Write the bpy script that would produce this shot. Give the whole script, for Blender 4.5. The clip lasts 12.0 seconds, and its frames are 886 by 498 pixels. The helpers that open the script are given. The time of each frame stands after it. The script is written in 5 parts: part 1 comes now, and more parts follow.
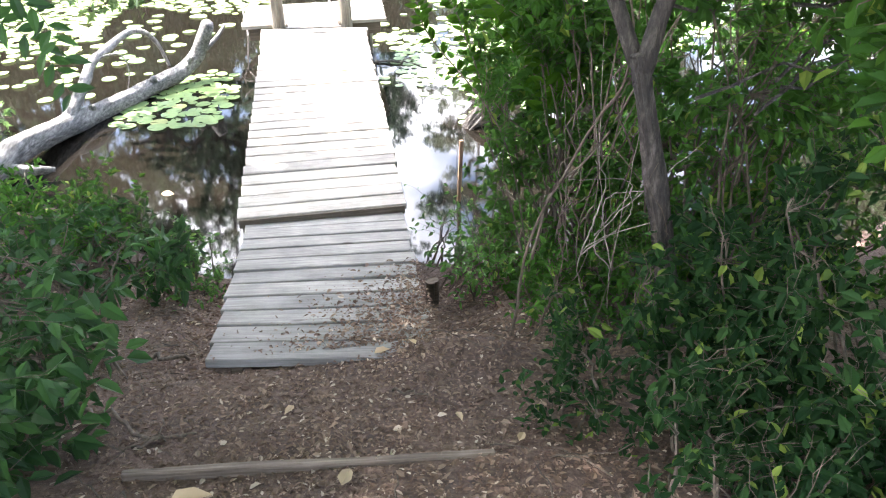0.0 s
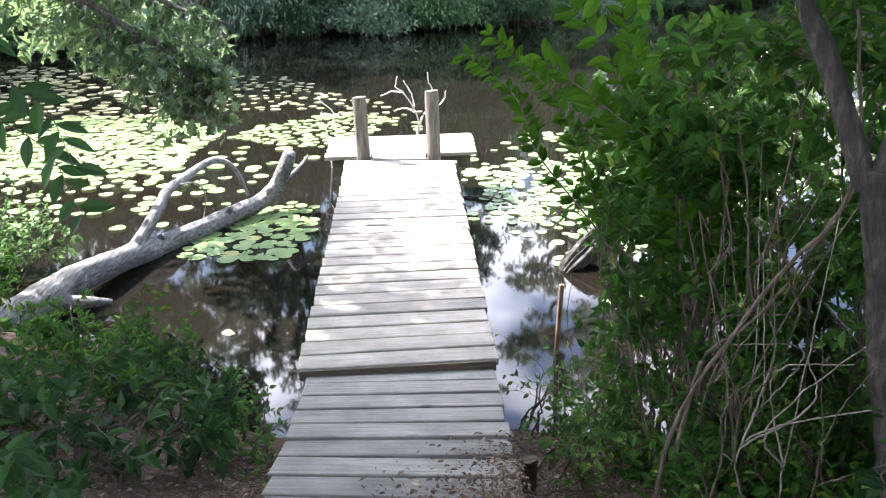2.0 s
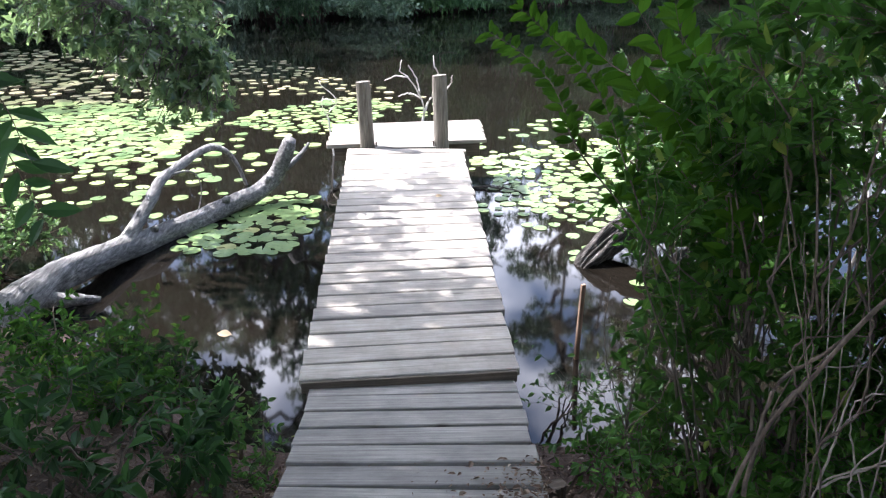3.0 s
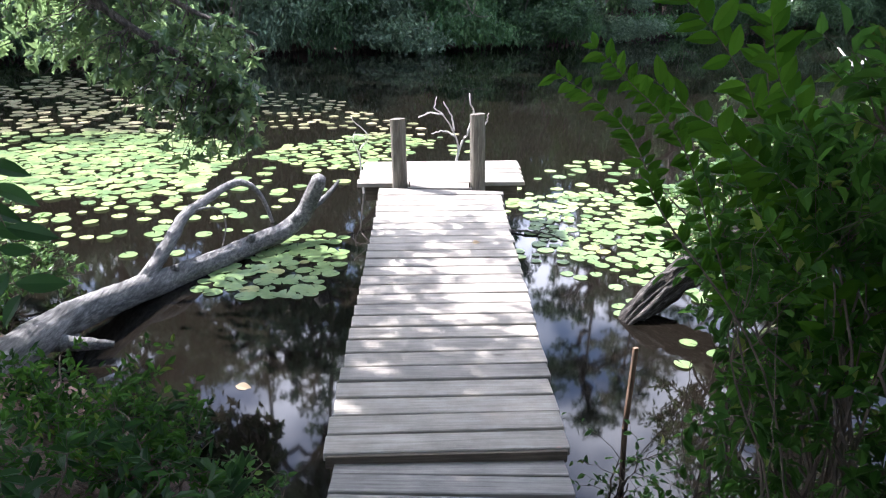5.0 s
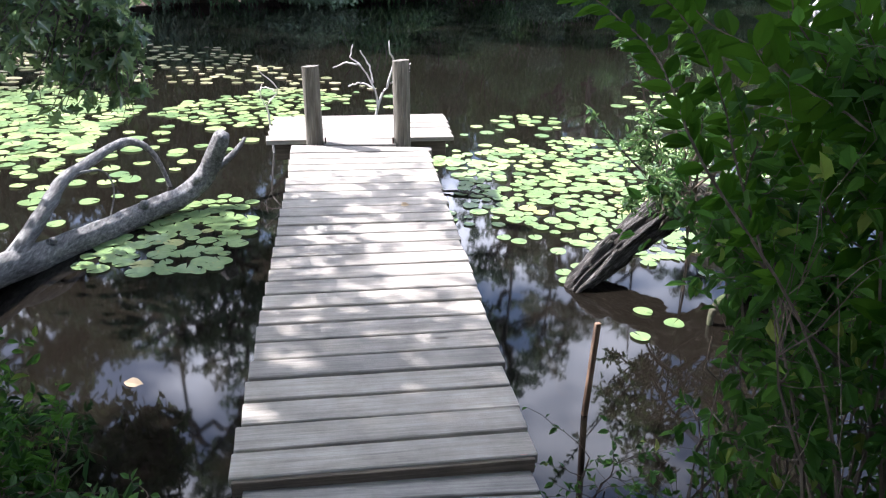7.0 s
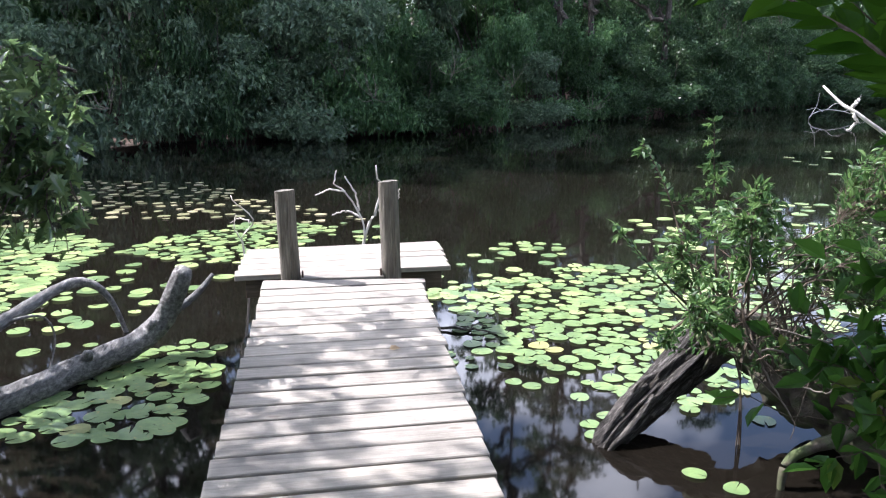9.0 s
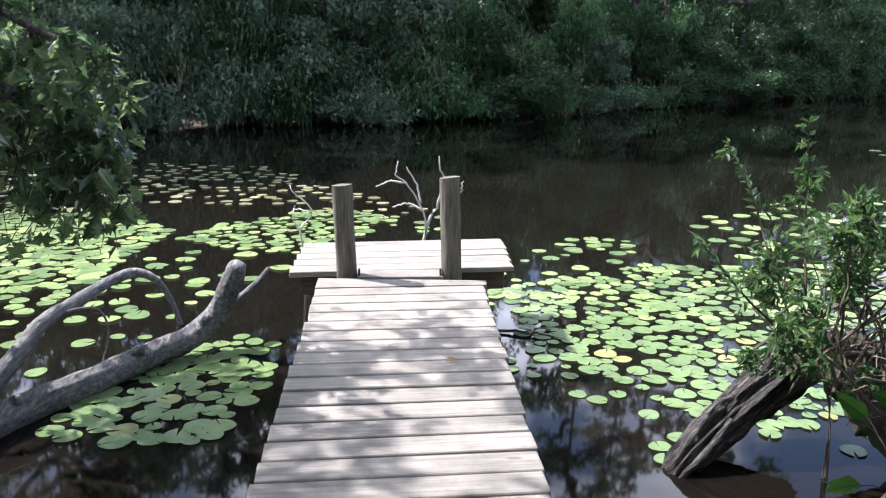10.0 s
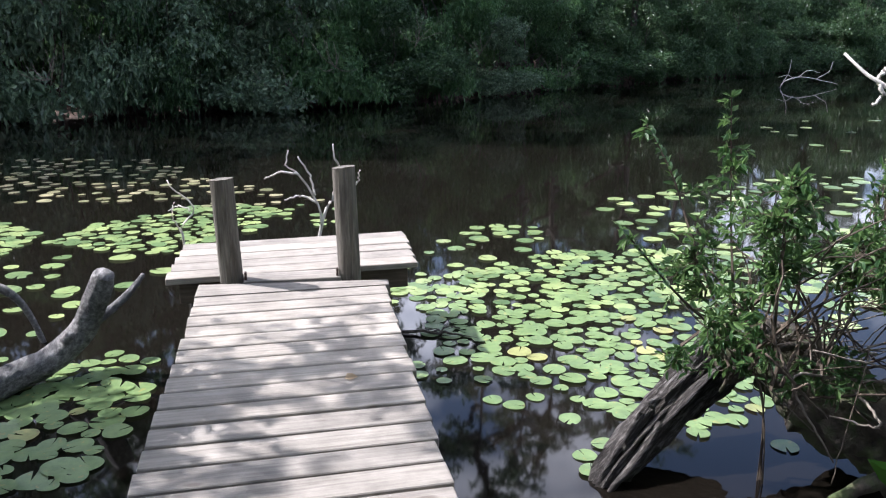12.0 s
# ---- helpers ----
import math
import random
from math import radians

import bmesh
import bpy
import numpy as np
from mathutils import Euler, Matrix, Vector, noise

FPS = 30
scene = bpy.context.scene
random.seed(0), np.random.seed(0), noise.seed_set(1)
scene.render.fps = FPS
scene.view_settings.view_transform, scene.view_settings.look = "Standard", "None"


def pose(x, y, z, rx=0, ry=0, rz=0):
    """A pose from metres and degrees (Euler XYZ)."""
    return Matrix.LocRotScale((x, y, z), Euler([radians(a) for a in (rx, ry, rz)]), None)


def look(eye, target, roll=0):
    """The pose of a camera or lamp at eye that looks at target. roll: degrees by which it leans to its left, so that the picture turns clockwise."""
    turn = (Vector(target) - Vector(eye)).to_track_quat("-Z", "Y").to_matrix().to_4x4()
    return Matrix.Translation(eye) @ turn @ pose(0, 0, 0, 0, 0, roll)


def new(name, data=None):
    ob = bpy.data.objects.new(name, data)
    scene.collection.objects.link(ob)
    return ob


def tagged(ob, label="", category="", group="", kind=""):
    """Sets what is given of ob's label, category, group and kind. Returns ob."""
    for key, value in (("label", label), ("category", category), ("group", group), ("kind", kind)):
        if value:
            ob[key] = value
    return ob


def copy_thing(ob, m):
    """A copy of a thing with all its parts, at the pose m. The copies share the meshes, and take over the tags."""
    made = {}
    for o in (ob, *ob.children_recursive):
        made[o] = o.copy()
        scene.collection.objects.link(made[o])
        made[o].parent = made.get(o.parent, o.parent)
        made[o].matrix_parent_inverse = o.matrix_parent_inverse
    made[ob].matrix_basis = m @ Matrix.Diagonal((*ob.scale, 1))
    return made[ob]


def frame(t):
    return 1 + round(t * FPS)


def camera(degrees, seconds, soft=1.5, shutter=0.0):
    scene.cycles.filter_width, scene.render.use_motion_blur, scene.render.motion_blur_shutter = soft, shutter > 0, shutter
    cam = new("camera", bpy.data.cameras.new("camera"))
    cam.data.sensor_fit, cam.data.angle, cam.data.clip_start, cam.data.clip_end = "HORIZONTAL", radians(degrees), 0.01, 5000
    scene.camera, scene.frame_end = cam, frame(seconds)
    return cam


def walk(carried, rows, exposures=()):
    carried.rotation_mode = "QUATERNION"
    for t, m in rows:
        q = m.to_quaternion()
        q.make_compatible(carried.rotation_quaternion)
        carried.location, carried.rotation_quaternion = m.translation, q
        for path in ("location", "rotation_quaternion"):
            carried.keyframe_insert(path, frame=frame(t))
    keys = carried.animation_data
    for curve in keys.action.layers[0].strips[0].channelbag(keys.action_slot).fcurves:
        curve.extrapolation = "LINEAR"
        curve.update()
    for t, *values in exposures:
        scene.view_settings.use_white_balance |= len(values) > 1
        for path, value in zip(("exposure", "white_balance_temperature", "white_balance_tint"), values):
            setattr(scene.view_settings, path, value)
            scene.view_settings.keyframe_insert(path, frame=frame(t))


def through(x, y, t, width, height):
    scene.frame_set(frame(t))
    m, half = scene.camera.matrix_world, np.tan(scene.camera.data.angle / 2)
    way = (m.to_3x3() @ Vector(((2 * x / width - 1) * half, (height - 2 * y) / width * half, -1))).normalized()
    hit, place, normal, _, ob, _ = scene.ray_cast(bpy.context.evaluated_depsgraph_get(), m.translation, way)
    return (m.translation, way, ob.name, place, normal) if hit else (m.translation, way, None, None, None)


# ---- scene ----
cam = camera(55.7, 12.0, soft=1.15)
PATH = [
    (0, (0.082, -4.301, 2.235), (0.336, -2.593, 1.226), 0.1),
    (0.5, (0.109, -4.052, 2.182), (0.326, -2.333, 1.183), -0.5),
    (1, (0.095, -3.895, 2.168), (0.144, -2.17, 1.157), -1.1),
    (1.5, (0.042, -3.779, 2.129), (0.173, -2.012, 1.201), -0.1),
    (2, (0.084, -3.564, 1.944), (0.168, -1.697, 1.233), -0.4),
    (2.5, (0.059, -3.412, 1.942), (0.095, -1.519, 1.299), -1.3),
    (3, (0.024, -3.199, 1.87), (0.11, -1.344, 1.128), -0.2),
    (3.2, (0.053, -3.15, 1.901), (0.078, -1.296, 1.152), -1.0),
    (4.8, (-0.029, -2.827, 1.851), (-0.048, -0.948, 1.165), -0.2),
    (5, (-0.047, -2.811, 1.833), (-0.016, -0.926, 1.165), 0.8),
    (5.5, (0.04, -2.641, 1.748), (0.078, -0.752, 1.09), 1.4),
    (6, (0.01, -2.497, 1.645), (0.088, -0.636, 0.916), 1.4),
    (6.5, (-0.056, -2.282, 1.634), (0.119, -0.422, 0.922), 1.3),
    (7, (-0.09, -2.161, 1.608), (0.141, -0.32, 0.86), 1.7),
    (7.5, (0.026, -1.938, 1.54), (0.16, 0.017, 1.143), 0.8),
    (7.7, (0.03, -1.865, 1.527), (0.197, 0.089, 1.135), 0.9),
    (9.3, (-0.001, -1.269, 1.357), (0.249, 0.663, 0.905), 0.1),
    (9.5, (0.01, -1.239, 1.422), (0.202, 0.701, 0.975), -0.9),
    (10, (0.041, -1.056, 1.412), (0.138, 0.881, 0.925), 0.5),
    (10.5, (0.01, -0.957, 1.377), (0.085, 0.96, 0.811), 0.0),
    (11, (-0.045, -0.823, 1.376), (0.036, 1.089, 0.795), -1.2),
    (11.5, (0.018, -0.752, 1.356), (0.206, 1.141, 0.74), -1.5),
    (12, (0.102, -0.6, 1.35), (0.427, 1.304, 0.832), -0.0),
]
walk(cam, [(t, look(eye, target, roll)) for t, eye, target, roll in PATH],
     exposures=((0, 3.55, 6400, 16.5), (1.5, 3.27, 6300, 17.5), (2.5, 2.4, 5950, 18.5), (5.5, 1.98, 5850, 19), (7.5, 1.82, 5850, 18), (9.5, 1.49, 5850, 18.5), (12, 1.1, 5850, 18.5)))

# ---------------------------------------------------------------- light
WATER = -0.522
SUN_WAY = Vector((-0.42, 0.235, 0.547)).normalized()      # towards the sun, ahead and to the side
world = bpy.data.worlds.new("sky")
scene.world = world
world.use_nodes = True
wn = world.node_tree
sky = wn.nodes.new("ShaderNodeTexSky")
sky.sky_type = "NISHITA"
sky.sun_disc = False
sky.dust_density = 2.0
sky.sun_elevation = math.asin(SUN_WAY.z)
sky.sun_rotation = math.atan2(SUN_WAY.x, SUN_WAY.y)
wn.nodes["Background"].inputs["Strength"].default_value = 0.125
# drifting white clouds over the blue
way = wn.nodes.new("ShaderNodeTexCoord")
flatten = wn.nodes.new("ShaderNodeMapping")
flatten.inputs["Location"].default_value = (4.26, 3.84, 6.43)
flatten.inputs["Scale"].default_value = (1.0, 1.0, 2.0)
puffs = wn.nodes.new("ShaderNodeTexNoise")
puffs.inputs["Scale"].default_value = 3.2
puffs.inputs["Detail"].default_value = 6.0
cover = wn.nodes.new("ShaderNodeValToRGB")
cover.color_ramp.elements[0].position, cover.color_ramp.elements[1].position = 0.5, 0.61
white = wn.nodes.new("ShaderNodeHueSaturation")
white.inputs["Saturation"].default_value = 0.12
white.inputs["Value"].default_value = 3.6
mixed = wn.nodes.new("ShaderNodeMix")
mixed.data_type = "RGBA"
wn.links.new(way.outputs["Generated"], flatten.inputs[0])
wn.links.new(flatten.outputs[0], puffs.inputs["Vector"])
wn.links.new(puffs.outputs["Fac"], cover.inputs[0])
wn.links.new(sky.outputs[0], white.inputs["Color"])
wn.links.new(cover.outputs[0], mixed.inputs[0])
wn.links.new(sky.outputs[0], mixed.inputs[6])
wn.links.new(white.outputs[0], mixed.inputs[7])
wn.links.new(mixed.outputs[2], wn.nodes["Background"].inputs["Color"])
sun = new("sun", bpy.data.lights.new("sun", "SUN"))
sun.data.energy = 5.0
sun.data.angle = radians(0.6)
sun.data.color = (1.0, 0.95, 0.87)
sun.matrix_world = look(SUN_WAY * 30, (0, 0, 0))


# ---------------------------------------------------------------- materials
def material(name):
    m = bpy.data.materials.new(name)
    m.use_nodes = True
    return m, m.node_tree, m.node_tree.nodes["Principled BSDF"]


def node(tree, kind, **values):
    n = tree.nodes.new(kind)
    for key, value in values.items():
        n.inputs[key.replace("_", " ")].default_value = value
    return n


def ramp(tree, source, *stops):
    r = tree.nodes.new("ShaderNodeValToRGB")
    while len(r.color_ramp.elements) < len(stops):
        r.color_ramp.elements.new(0.5)
    for e, (at, colour) in zip(r.color_ramp.elements, stops):
        e.position, e.color = at, (*colour, 1)
    tree.links.new(source, r.inputs[0])
    return r.outputs[0]


def blend(tree, how, fac, a, b):
    mx = tree.nodes.new("ShaderNodeMix")
    mx.data_type, mx.blend_type = "RGBA", how
    for socket, value in ((mx.inputs[0], fac), (mx.inputs[6], a), (mx.inputs[7], b)):
        if hasattr(value, "node"):
            tree.links.new(value, socket)
        else:
            socket.default_value = value if isinstance(value, float) else (*value, 1)
    return mx.outputs[2]


def coords(tree, scale=(1, 1, 1), world_space=True, turn=(0, 0, 0)):
    if world_space:
        src = tree.nodes.new("ShaderNodeNewGeometry").outputs["Position"]
    else:
        src = tree.nodes.new("ShaderNodeTexCoord").outputs["Object"]
    mp = tree.nodes.new("ShaderNodeMapping")
    mp.inputs["Scale"].default_value = scale
    mp.inputs["Rotation"].default_value = turn
    tree.links.new(src, mp.inputs[0])
    return mp.outputs[0]


def noise_tex(tree, vec, scale, detail=4.0, rough=0.6):
    n = node(tree, "ShaderNodeTexNoise", Scale=scale, Detail=detail, Roughness=rough)
    tree.links.new(vec, n.inputs["Vector"])
    return n.outputs["Fac"]


def bump(tree, bsdf, height, strength, distance):
    b = node(tree, "ShaderNodeBump", Strength=strength, Distance=distance)
    tree.links.new(height, b.inputs["Height"])
    tree.links.new(b.outputs[0], bsdf.inputs["Normal"])


def leaf_material(name, dark, mid, light, gloss=0.42, through=0.4, odd=None, shine=0.4):
    m, t, p = material(name)
    geo = t.nodes.new("ShaderNodeNewGeometry")
    stops = [(0.0, dark), (0.55, mid), (0.93, light)]
    if odd:
        stops.append((0.985, odd))
    col = ramp(t, geo.outputs["Random Per Island"], *stops)
    patch = noise_tex(t, coords(t), 2.2, 3.0)
    col = blend(t, "MULTIPLY", 0.6, col, ramp(t, patch, (0.3, (0.55, 0.6, 0.6)), (0.7, (1.15, 1.1, 1.0))))
    t.links.new(col, p.inputs["Base Color"])
    p.inputs["Roughness"].default_value = gloss
    p.inputs["Specular IOR Level"].default_value = shine
    tr = t.nodes.new("ShaderNodeBsdfTranslucent")
    bright = blend(t, "MIX", 0.55, col, tuple(min(1, 1.6 * c) for c in light))
    t.links.new(bright, tr.inputs["Color"])
    mix = t.nodes.new("ShaderNodeMixShader")
    mix.inputs[0].default_value = through
    t.links.new(p.outputs[0], mix.inputs[1])
    t.links.new(tr.outputs[0], mix.inputs[2])
    t.links.new(mix.outputs[0], t.nodes["Material Output"].inputs["Surface"])
    return m


def wood_material(name, a, b, c, along=(1.2, 26, 26), rough=0.8, moss=None, relief=0.5):
    """Weathered wood with the grain along the object's x axis."""
    m, t, p = material(name)
    info = t.nodes.new("ShaderNodeObjectInfo")
    vec = coords(t, along, False)
    shift = t.nodes.new("ShaderNodeVectorMath")
    shift.operation = "ADD"
    far = t.nodes.new("ShaderNodeVectorMath")
    far.operation = "SCALE"
    far.inputs[0].default_value = (37, 91, 53)
    t.links.new(info.outputs["Random"], far.inputs["Scale"])
    t.links.new(vec, shift.inputs[0])
    t.links.new(far.outputs[0], shift.inputs[1])
    vec = shift.outputs[0]
    grain = noise_tex(t, vec, 3.0, 6.0, 0.7)
    col = ramp(t, grain, (0.3, a), (0.5, b), (0.72, c))
    blot = noise_tex(t, coords(t), 5.0, 5.0, 0.65)
    col = blend(t, "MULTIPLY", 0.75, col, ramp(t, blot, (0.32, (0.62, 0.6, 0.58)), (0.62, (1.1, 1.08, 1.05))))
    tone = ramp(t, info.outputs["Random"], (0.0, (0.8, 0.79, 0.78)), (0.5, (0.98, 0.96, 0.93)), (1.0, (1.14, 1.12, 1.08)))
    col = blend(t, "MULTIPLY", 1.0, col, tone)
    knots = node(t, "ShaderNodeTexVoronoi", Scale=1.0)
    t.links.new(coords(t, (2.6, 7.0, 7.0)), knots.inputs["Vector"])
    spot = ramp(t, knots.outputs["Distance"], (0.05, (0.4, 0.36, 0.33)), (0.1, (1, 1, 1)))
    col = blend(t, "MULTIPLY", 0.7, col, spot)
    if moss:
        g = noise_tex(t, coords(t), 9.0, 4.0)
        mask = ramp(t, g, (0.52, (0, 0, 0)), (0.66, (1, 1, 1)))
        col = blend(t, "MIX", mask, col, moss)
    t.links.new(col, p.inputs["Base Color"])
    p.inputs["Roughness"].default_value = rough
    p.inputs["Specular IOR Level"].default_value = 0.25
    bump(t, p, grain, relief, 0.004)
    return m


def bark_material(name, a, b, c, scale=(9, 9, 2.2), depth=0.012, moss=None, lean=None, blotch=0.58):
    m, t, p = material(name)
    vec = coords(t, scale)
    if lean:
        mp = vec.node
        mp.vector_type = "TEXTURE"
        mp.inputs["Rotation"].default_value = lean
        mp.inputs["Scale"].default_value = tuple(1 / s for s in scale)
    n = noise_tex(t, vec, 3.0, 7.0, 0.7)
    col = ramp(t, n, (0.3, a), (0.5, b), (0.75, c))
    big = noise_tex(t, coords(t), 3.0, 3.0)
    col = blend(t, "MULTIPLY", 0.7, col, ramp(t, big, (0.3, (blotch, blotch, 0.97 * blotch)), (0.7, (1.15, 1.12, 1.1))))
    if moss:
        mask = ramp(t, noise_tex(t, coords(t), 6.0, 5.0), (0.48, (0, 0, 0)), (0.62, (1, 1, 1)))
        col = blend(t, "MIX", mask, col, moss)
    t.links.new(col, p.inputs["Base Color"])
    p.inputs["Roughness"].default_value = 0.85
    bump(t, p, n, 0.9, depth)
    return m


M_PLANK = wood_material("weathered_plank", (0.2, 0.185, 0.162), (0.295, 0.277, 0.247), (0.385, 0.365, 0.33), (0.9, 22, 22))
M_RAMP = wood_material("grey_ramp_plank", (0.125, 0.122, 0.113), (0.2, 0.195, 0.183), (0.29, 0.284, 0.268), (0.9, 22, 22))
M_BEAM = wood_material("dark_beam", (0.05, 0.04, 0.03), (0.1, 0.08, 0.06), (0.17, 0.14, 0.11))
M_POST = bark_material("weathered_post", (0.055, 0.048, 0.037), (0.125, 0.113, 0.09), (0.26, 0.243, 0.205), (16, 16, 1.3), 0.008)
M_LOG = bark_material("bare_grey_wood", (0.045, 0.044, 0.042), (0.19, 0.186, 0.18), (0.5, 0.49, 0.47), (15, 2.2, 15), 0.03, None, None, 0.3)
M_BARK = bark_material("grey_brown_bark", (0.018, 0.015, 0.012), (0.08, 0.068, 0.056), (0.26, 0.23, 0.195), (13, 13, 4), 0.04)
M_STUMP = bark_material("furrowed_stump_bark", (0.012, 0.01, 0.009), (0.065, 0.057, 0.05), (0.42, 0.4, 0.37), (4.0, 30, 30), 0.06, None, (0, -0.53, 0.4))
M_MOSSY = bark_material("mossy_dark_bark", (0.02, 0.016, 0.012), (0.07, 0.055, 0.04), (0.15, 0.125, 0.09), (6, 6, 6), 0.02, (0.05, 0.07, 0.02))
M_DARKBARK = bark_material("dark_furrowed_bark", (0.012, 0.01, 0.008), (0.045, 0.037, 0.03), (0.17, 0.148, 0.125), (13, 13, 4), 0.045)
M_TWIG = bark_material("brown_twig", (0.03, 0.022, 0.014), (0.075, 0.056, 0.038), (0.17, 0.135, 0.098), (14, 14, 6), 0.003)
M_DRYTWIG = bark_material("dry_pale_twig", (0.1, 0.08, 0.06), (0.2, 0.172, 0.14), (0.34, 0.305, 0.26), (14, 14, 6), 0.003)
M_BLEACHED = bark_material("bleached_dead_wood", (0.4, 0.37, 0.33), (0.6, 0.57, 0.52), (0.75, 0.72, 0.68), (14, 14, 6), 0.003)

M_OAK = leaf_material("oak_leaf", (0.018, 0.045, 0.024), (0.046, 0.095, 0.046), (0.17, 0.25, 0.1), 0.13, 0.5, None, 1.0)
M_SHRUB = leaf_material("shrub_leaf", (0.023, 0.072, 0.014), (0.041, 0.119, 0.023), (0.11, 0.23, 0.045), 0.42, 0.46, (0.3, 0.3, 0.08), 0.25)
M_BAYLEAF = leaf_material("waterside_leaf", (0.018, 0.05, 0.018), (0.04, 0.098, 0.034), (0.13, 0.22, 0.07), 0.42, 0.4, None, 0.3)
# shrub leaf darkened: the deep shade of the undergrowth is in its colour
M_SHADELEAF = leaf_material("shaded_undergrowth_leaf", (0.006, 0.022, 0.007), (0.011, 0.036, 0.01), (0.032, 0.074, 0.02), 0.65, 0.32, (0.16, 0.22, 0.04), 0.1)
# a darker shrub leaf, with the thicket's shade mixed into the colour
M_SHADETHICKET = leaf_material("shaded_thicket_leaf", (0.015, 0.05, 0.008), (0.028, 0.085, 0.012), (0.064, 0.15, 0.022), 0.55, 0.48, (0.18, 0.22, 0.04), 0.12)
# dark broad leaf, its colour deepened further for the shade it hangs in
M_BROAD = leaf_material("broad_shaded_dark_leaf", (0.01, 0.034, 0.01), (0.018, 0.056, 0.015), (0.045, 0.11, 0.026), 0.5, 0.36, None, 0.25)
M_SPRAY = leaf_material("soft_green_leaf", (0.017, 0.058, 0.004), (0.03, 0.09, 0.006), (0.055, 0.13, 0.011), 0.8, 0.48, None, 0.05)
M_FARS = [leaf_material("far_leaf_green", (0.034, 0.084, 0.034), (0.062, 0.142, 0.052), (0.125, 0.225, 0.085), 0.38, 0.36, None, 0.4),
          leaf_material("far_leaf_grey", (0.05, 0.09, 0.052), (0.088, 0.148, 0.082), (0.17, 0.245, 0.14), 0.34, 0.34, None, 0.55),
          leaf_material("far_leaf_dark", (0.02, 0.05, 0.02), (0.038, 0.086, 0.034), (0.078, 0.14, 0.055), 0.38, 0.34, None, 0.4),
          leaf_material("far_leaf_pale", (0.052, 0.1, 0.036), (0.092, 0.165, 0.056), (0.165, 0.25, 0.09), 0.38, 0.36, None, 0.4)]
M_FARTREE = leaf_material("far_tree_leaf", (0.05, 0.09, 0.046), (0.085, 0.14, 0.075), (0.145, 0.21, 0.12), 0.38, 0.34, None, 0.4)


def pad_material(name, dark, mid, light, edge):
    """A waxy floating leaf: mottled, with brown flecks."""
    m = leaf_material(name, dark, mid, light, 0.28, 0.12)
    t = m.node_tree
    p = t.nodes["Principled BSDF"]
    old = p.inputs["Base Color"].links[0].from_socket
    mottle = ramp(t, noise_tex(t, coords(t), 26.0, 4.0, 0.6), (0.3, (0.72, 0.74, 0.7)), (0.6, (1.08, 1.06, 1.0)))
    fleck = ramp(t, noise_tex(t, coords(t), 34.0, 3.0, 0.55), (0.63, (0, 0, 0)), (0.7, (0.8, 0.8, 0.8)))
    col = blend(t, "MIX", fleck, blend(t, "MULTIPLY", 1.0, old, mottle), edge)
    t.links.new(col, p.inputs["Base Color"])
    bump(t, p, noise_tex(t, coords(t), 40.0, 2.0), 0.25, 0.004)
    return m


M_PAD = pad_material("lily_pad_green", (0.112, 0.19, 0.086), (0.207, 0.3, 0.126), (0.308, 0.39, 0.17), (0.34, 0.28, 0.09))
M_PADOLD = pad_material("lily_pad_yellow", (0.27, 0.32, 0.12), (0.34, 0.34, 0.15), (0.34, 0.28, 0.16), (0.25, 0.15, 0.08))
M_PADTAN = pad_material("lily_pad_tan", (0.17, 0.19, 0.1), (0.27, 0.27, 0.155), (0.36, 0.34, 0.22), (0.22, 0.16, 0.1))
M_LITTER = leaf_material("dead_leaf", (0.065, 0.038, 0.024), (0.125, 0.08, 0.054), (0.23, 0.165, 0.118), 0.75, 0.1, (0.4, 0.33, 0.26))
M_DRYLEAF = leaf_material("dry_tan_leaf", (0.2, 0.13, 0.07), (0.34, 0.25, 0.15), (0.46, 0.37, 0.26), 0.7, 0.15)

m, t, p = material("pond_water")
M_WATER = m
p.inputs["Base Color"].default_value = (0.0065, 0.0054, 0.004, 1)
p.inputs["Roughness"].default_value = 0.035
p.inputs["IOR"].default_value = 1.333
low = noise_tex(t, coords(t, (1, 1, 1)), 1.1, 2.0, 0.5)
bump(t, p, low, 0.05, 0.02)

m, t, p = material("forest_soil")
M_SOIL = m
fine = noise_tex(t, coords(t), 46.0, 8.0, 0.75)
wide = noise_tex(t, coords(t), 2.4, 4.0)
col = ramp(t, fine, (0.28, (0.035, 0.022, 0.016)), (0.5, (0.1, 0.066, 0.048)), (0.74, (0.2, 0.145, 0.11)))
col = blend(t, "MULTIPLY", 0.8, col, ramp(t, wide, (0.3, (0.55, 0.5, 0.48)), (0.68, (1.1, 1.05, 1.0))))
t.links.new(col, p.inputs["Base Color"])
p.inputs["Roughness"].default_value = 0.9
bump(t, p, fine, 0.9, 0.02)

m, t, p = material("pink_paint")
M_PINK = m
p.inputs["Base Color"].default_value = (0.62, 0.2, 0.17, 1)
p.inputs["Roughness"].default_value = 0.7
t.links.new(blend(t, "MULTIPLY", 0.6, (0.62, 0.22, 0.19), ramp(t, noise_tex(t, coords(t), 60.0), (0.3, (0.6, 0.6, 0.6)), (0.7, (1.1, 1.1, 1.1)))), p.inputs["Base Color"])
m, t, p = material("rusty_nail")
M_NAIL = m
p.inputs["Base Color"].default_value = (0.06, 0.04, 0.03, 1)
p.inputs["Metallic"].default_value = 0.6
p.inputs["Roughness"].default_value = 0.6

# ---------------------------------------------------------------- mesh helpers
rng = np.random.default_rng(7)


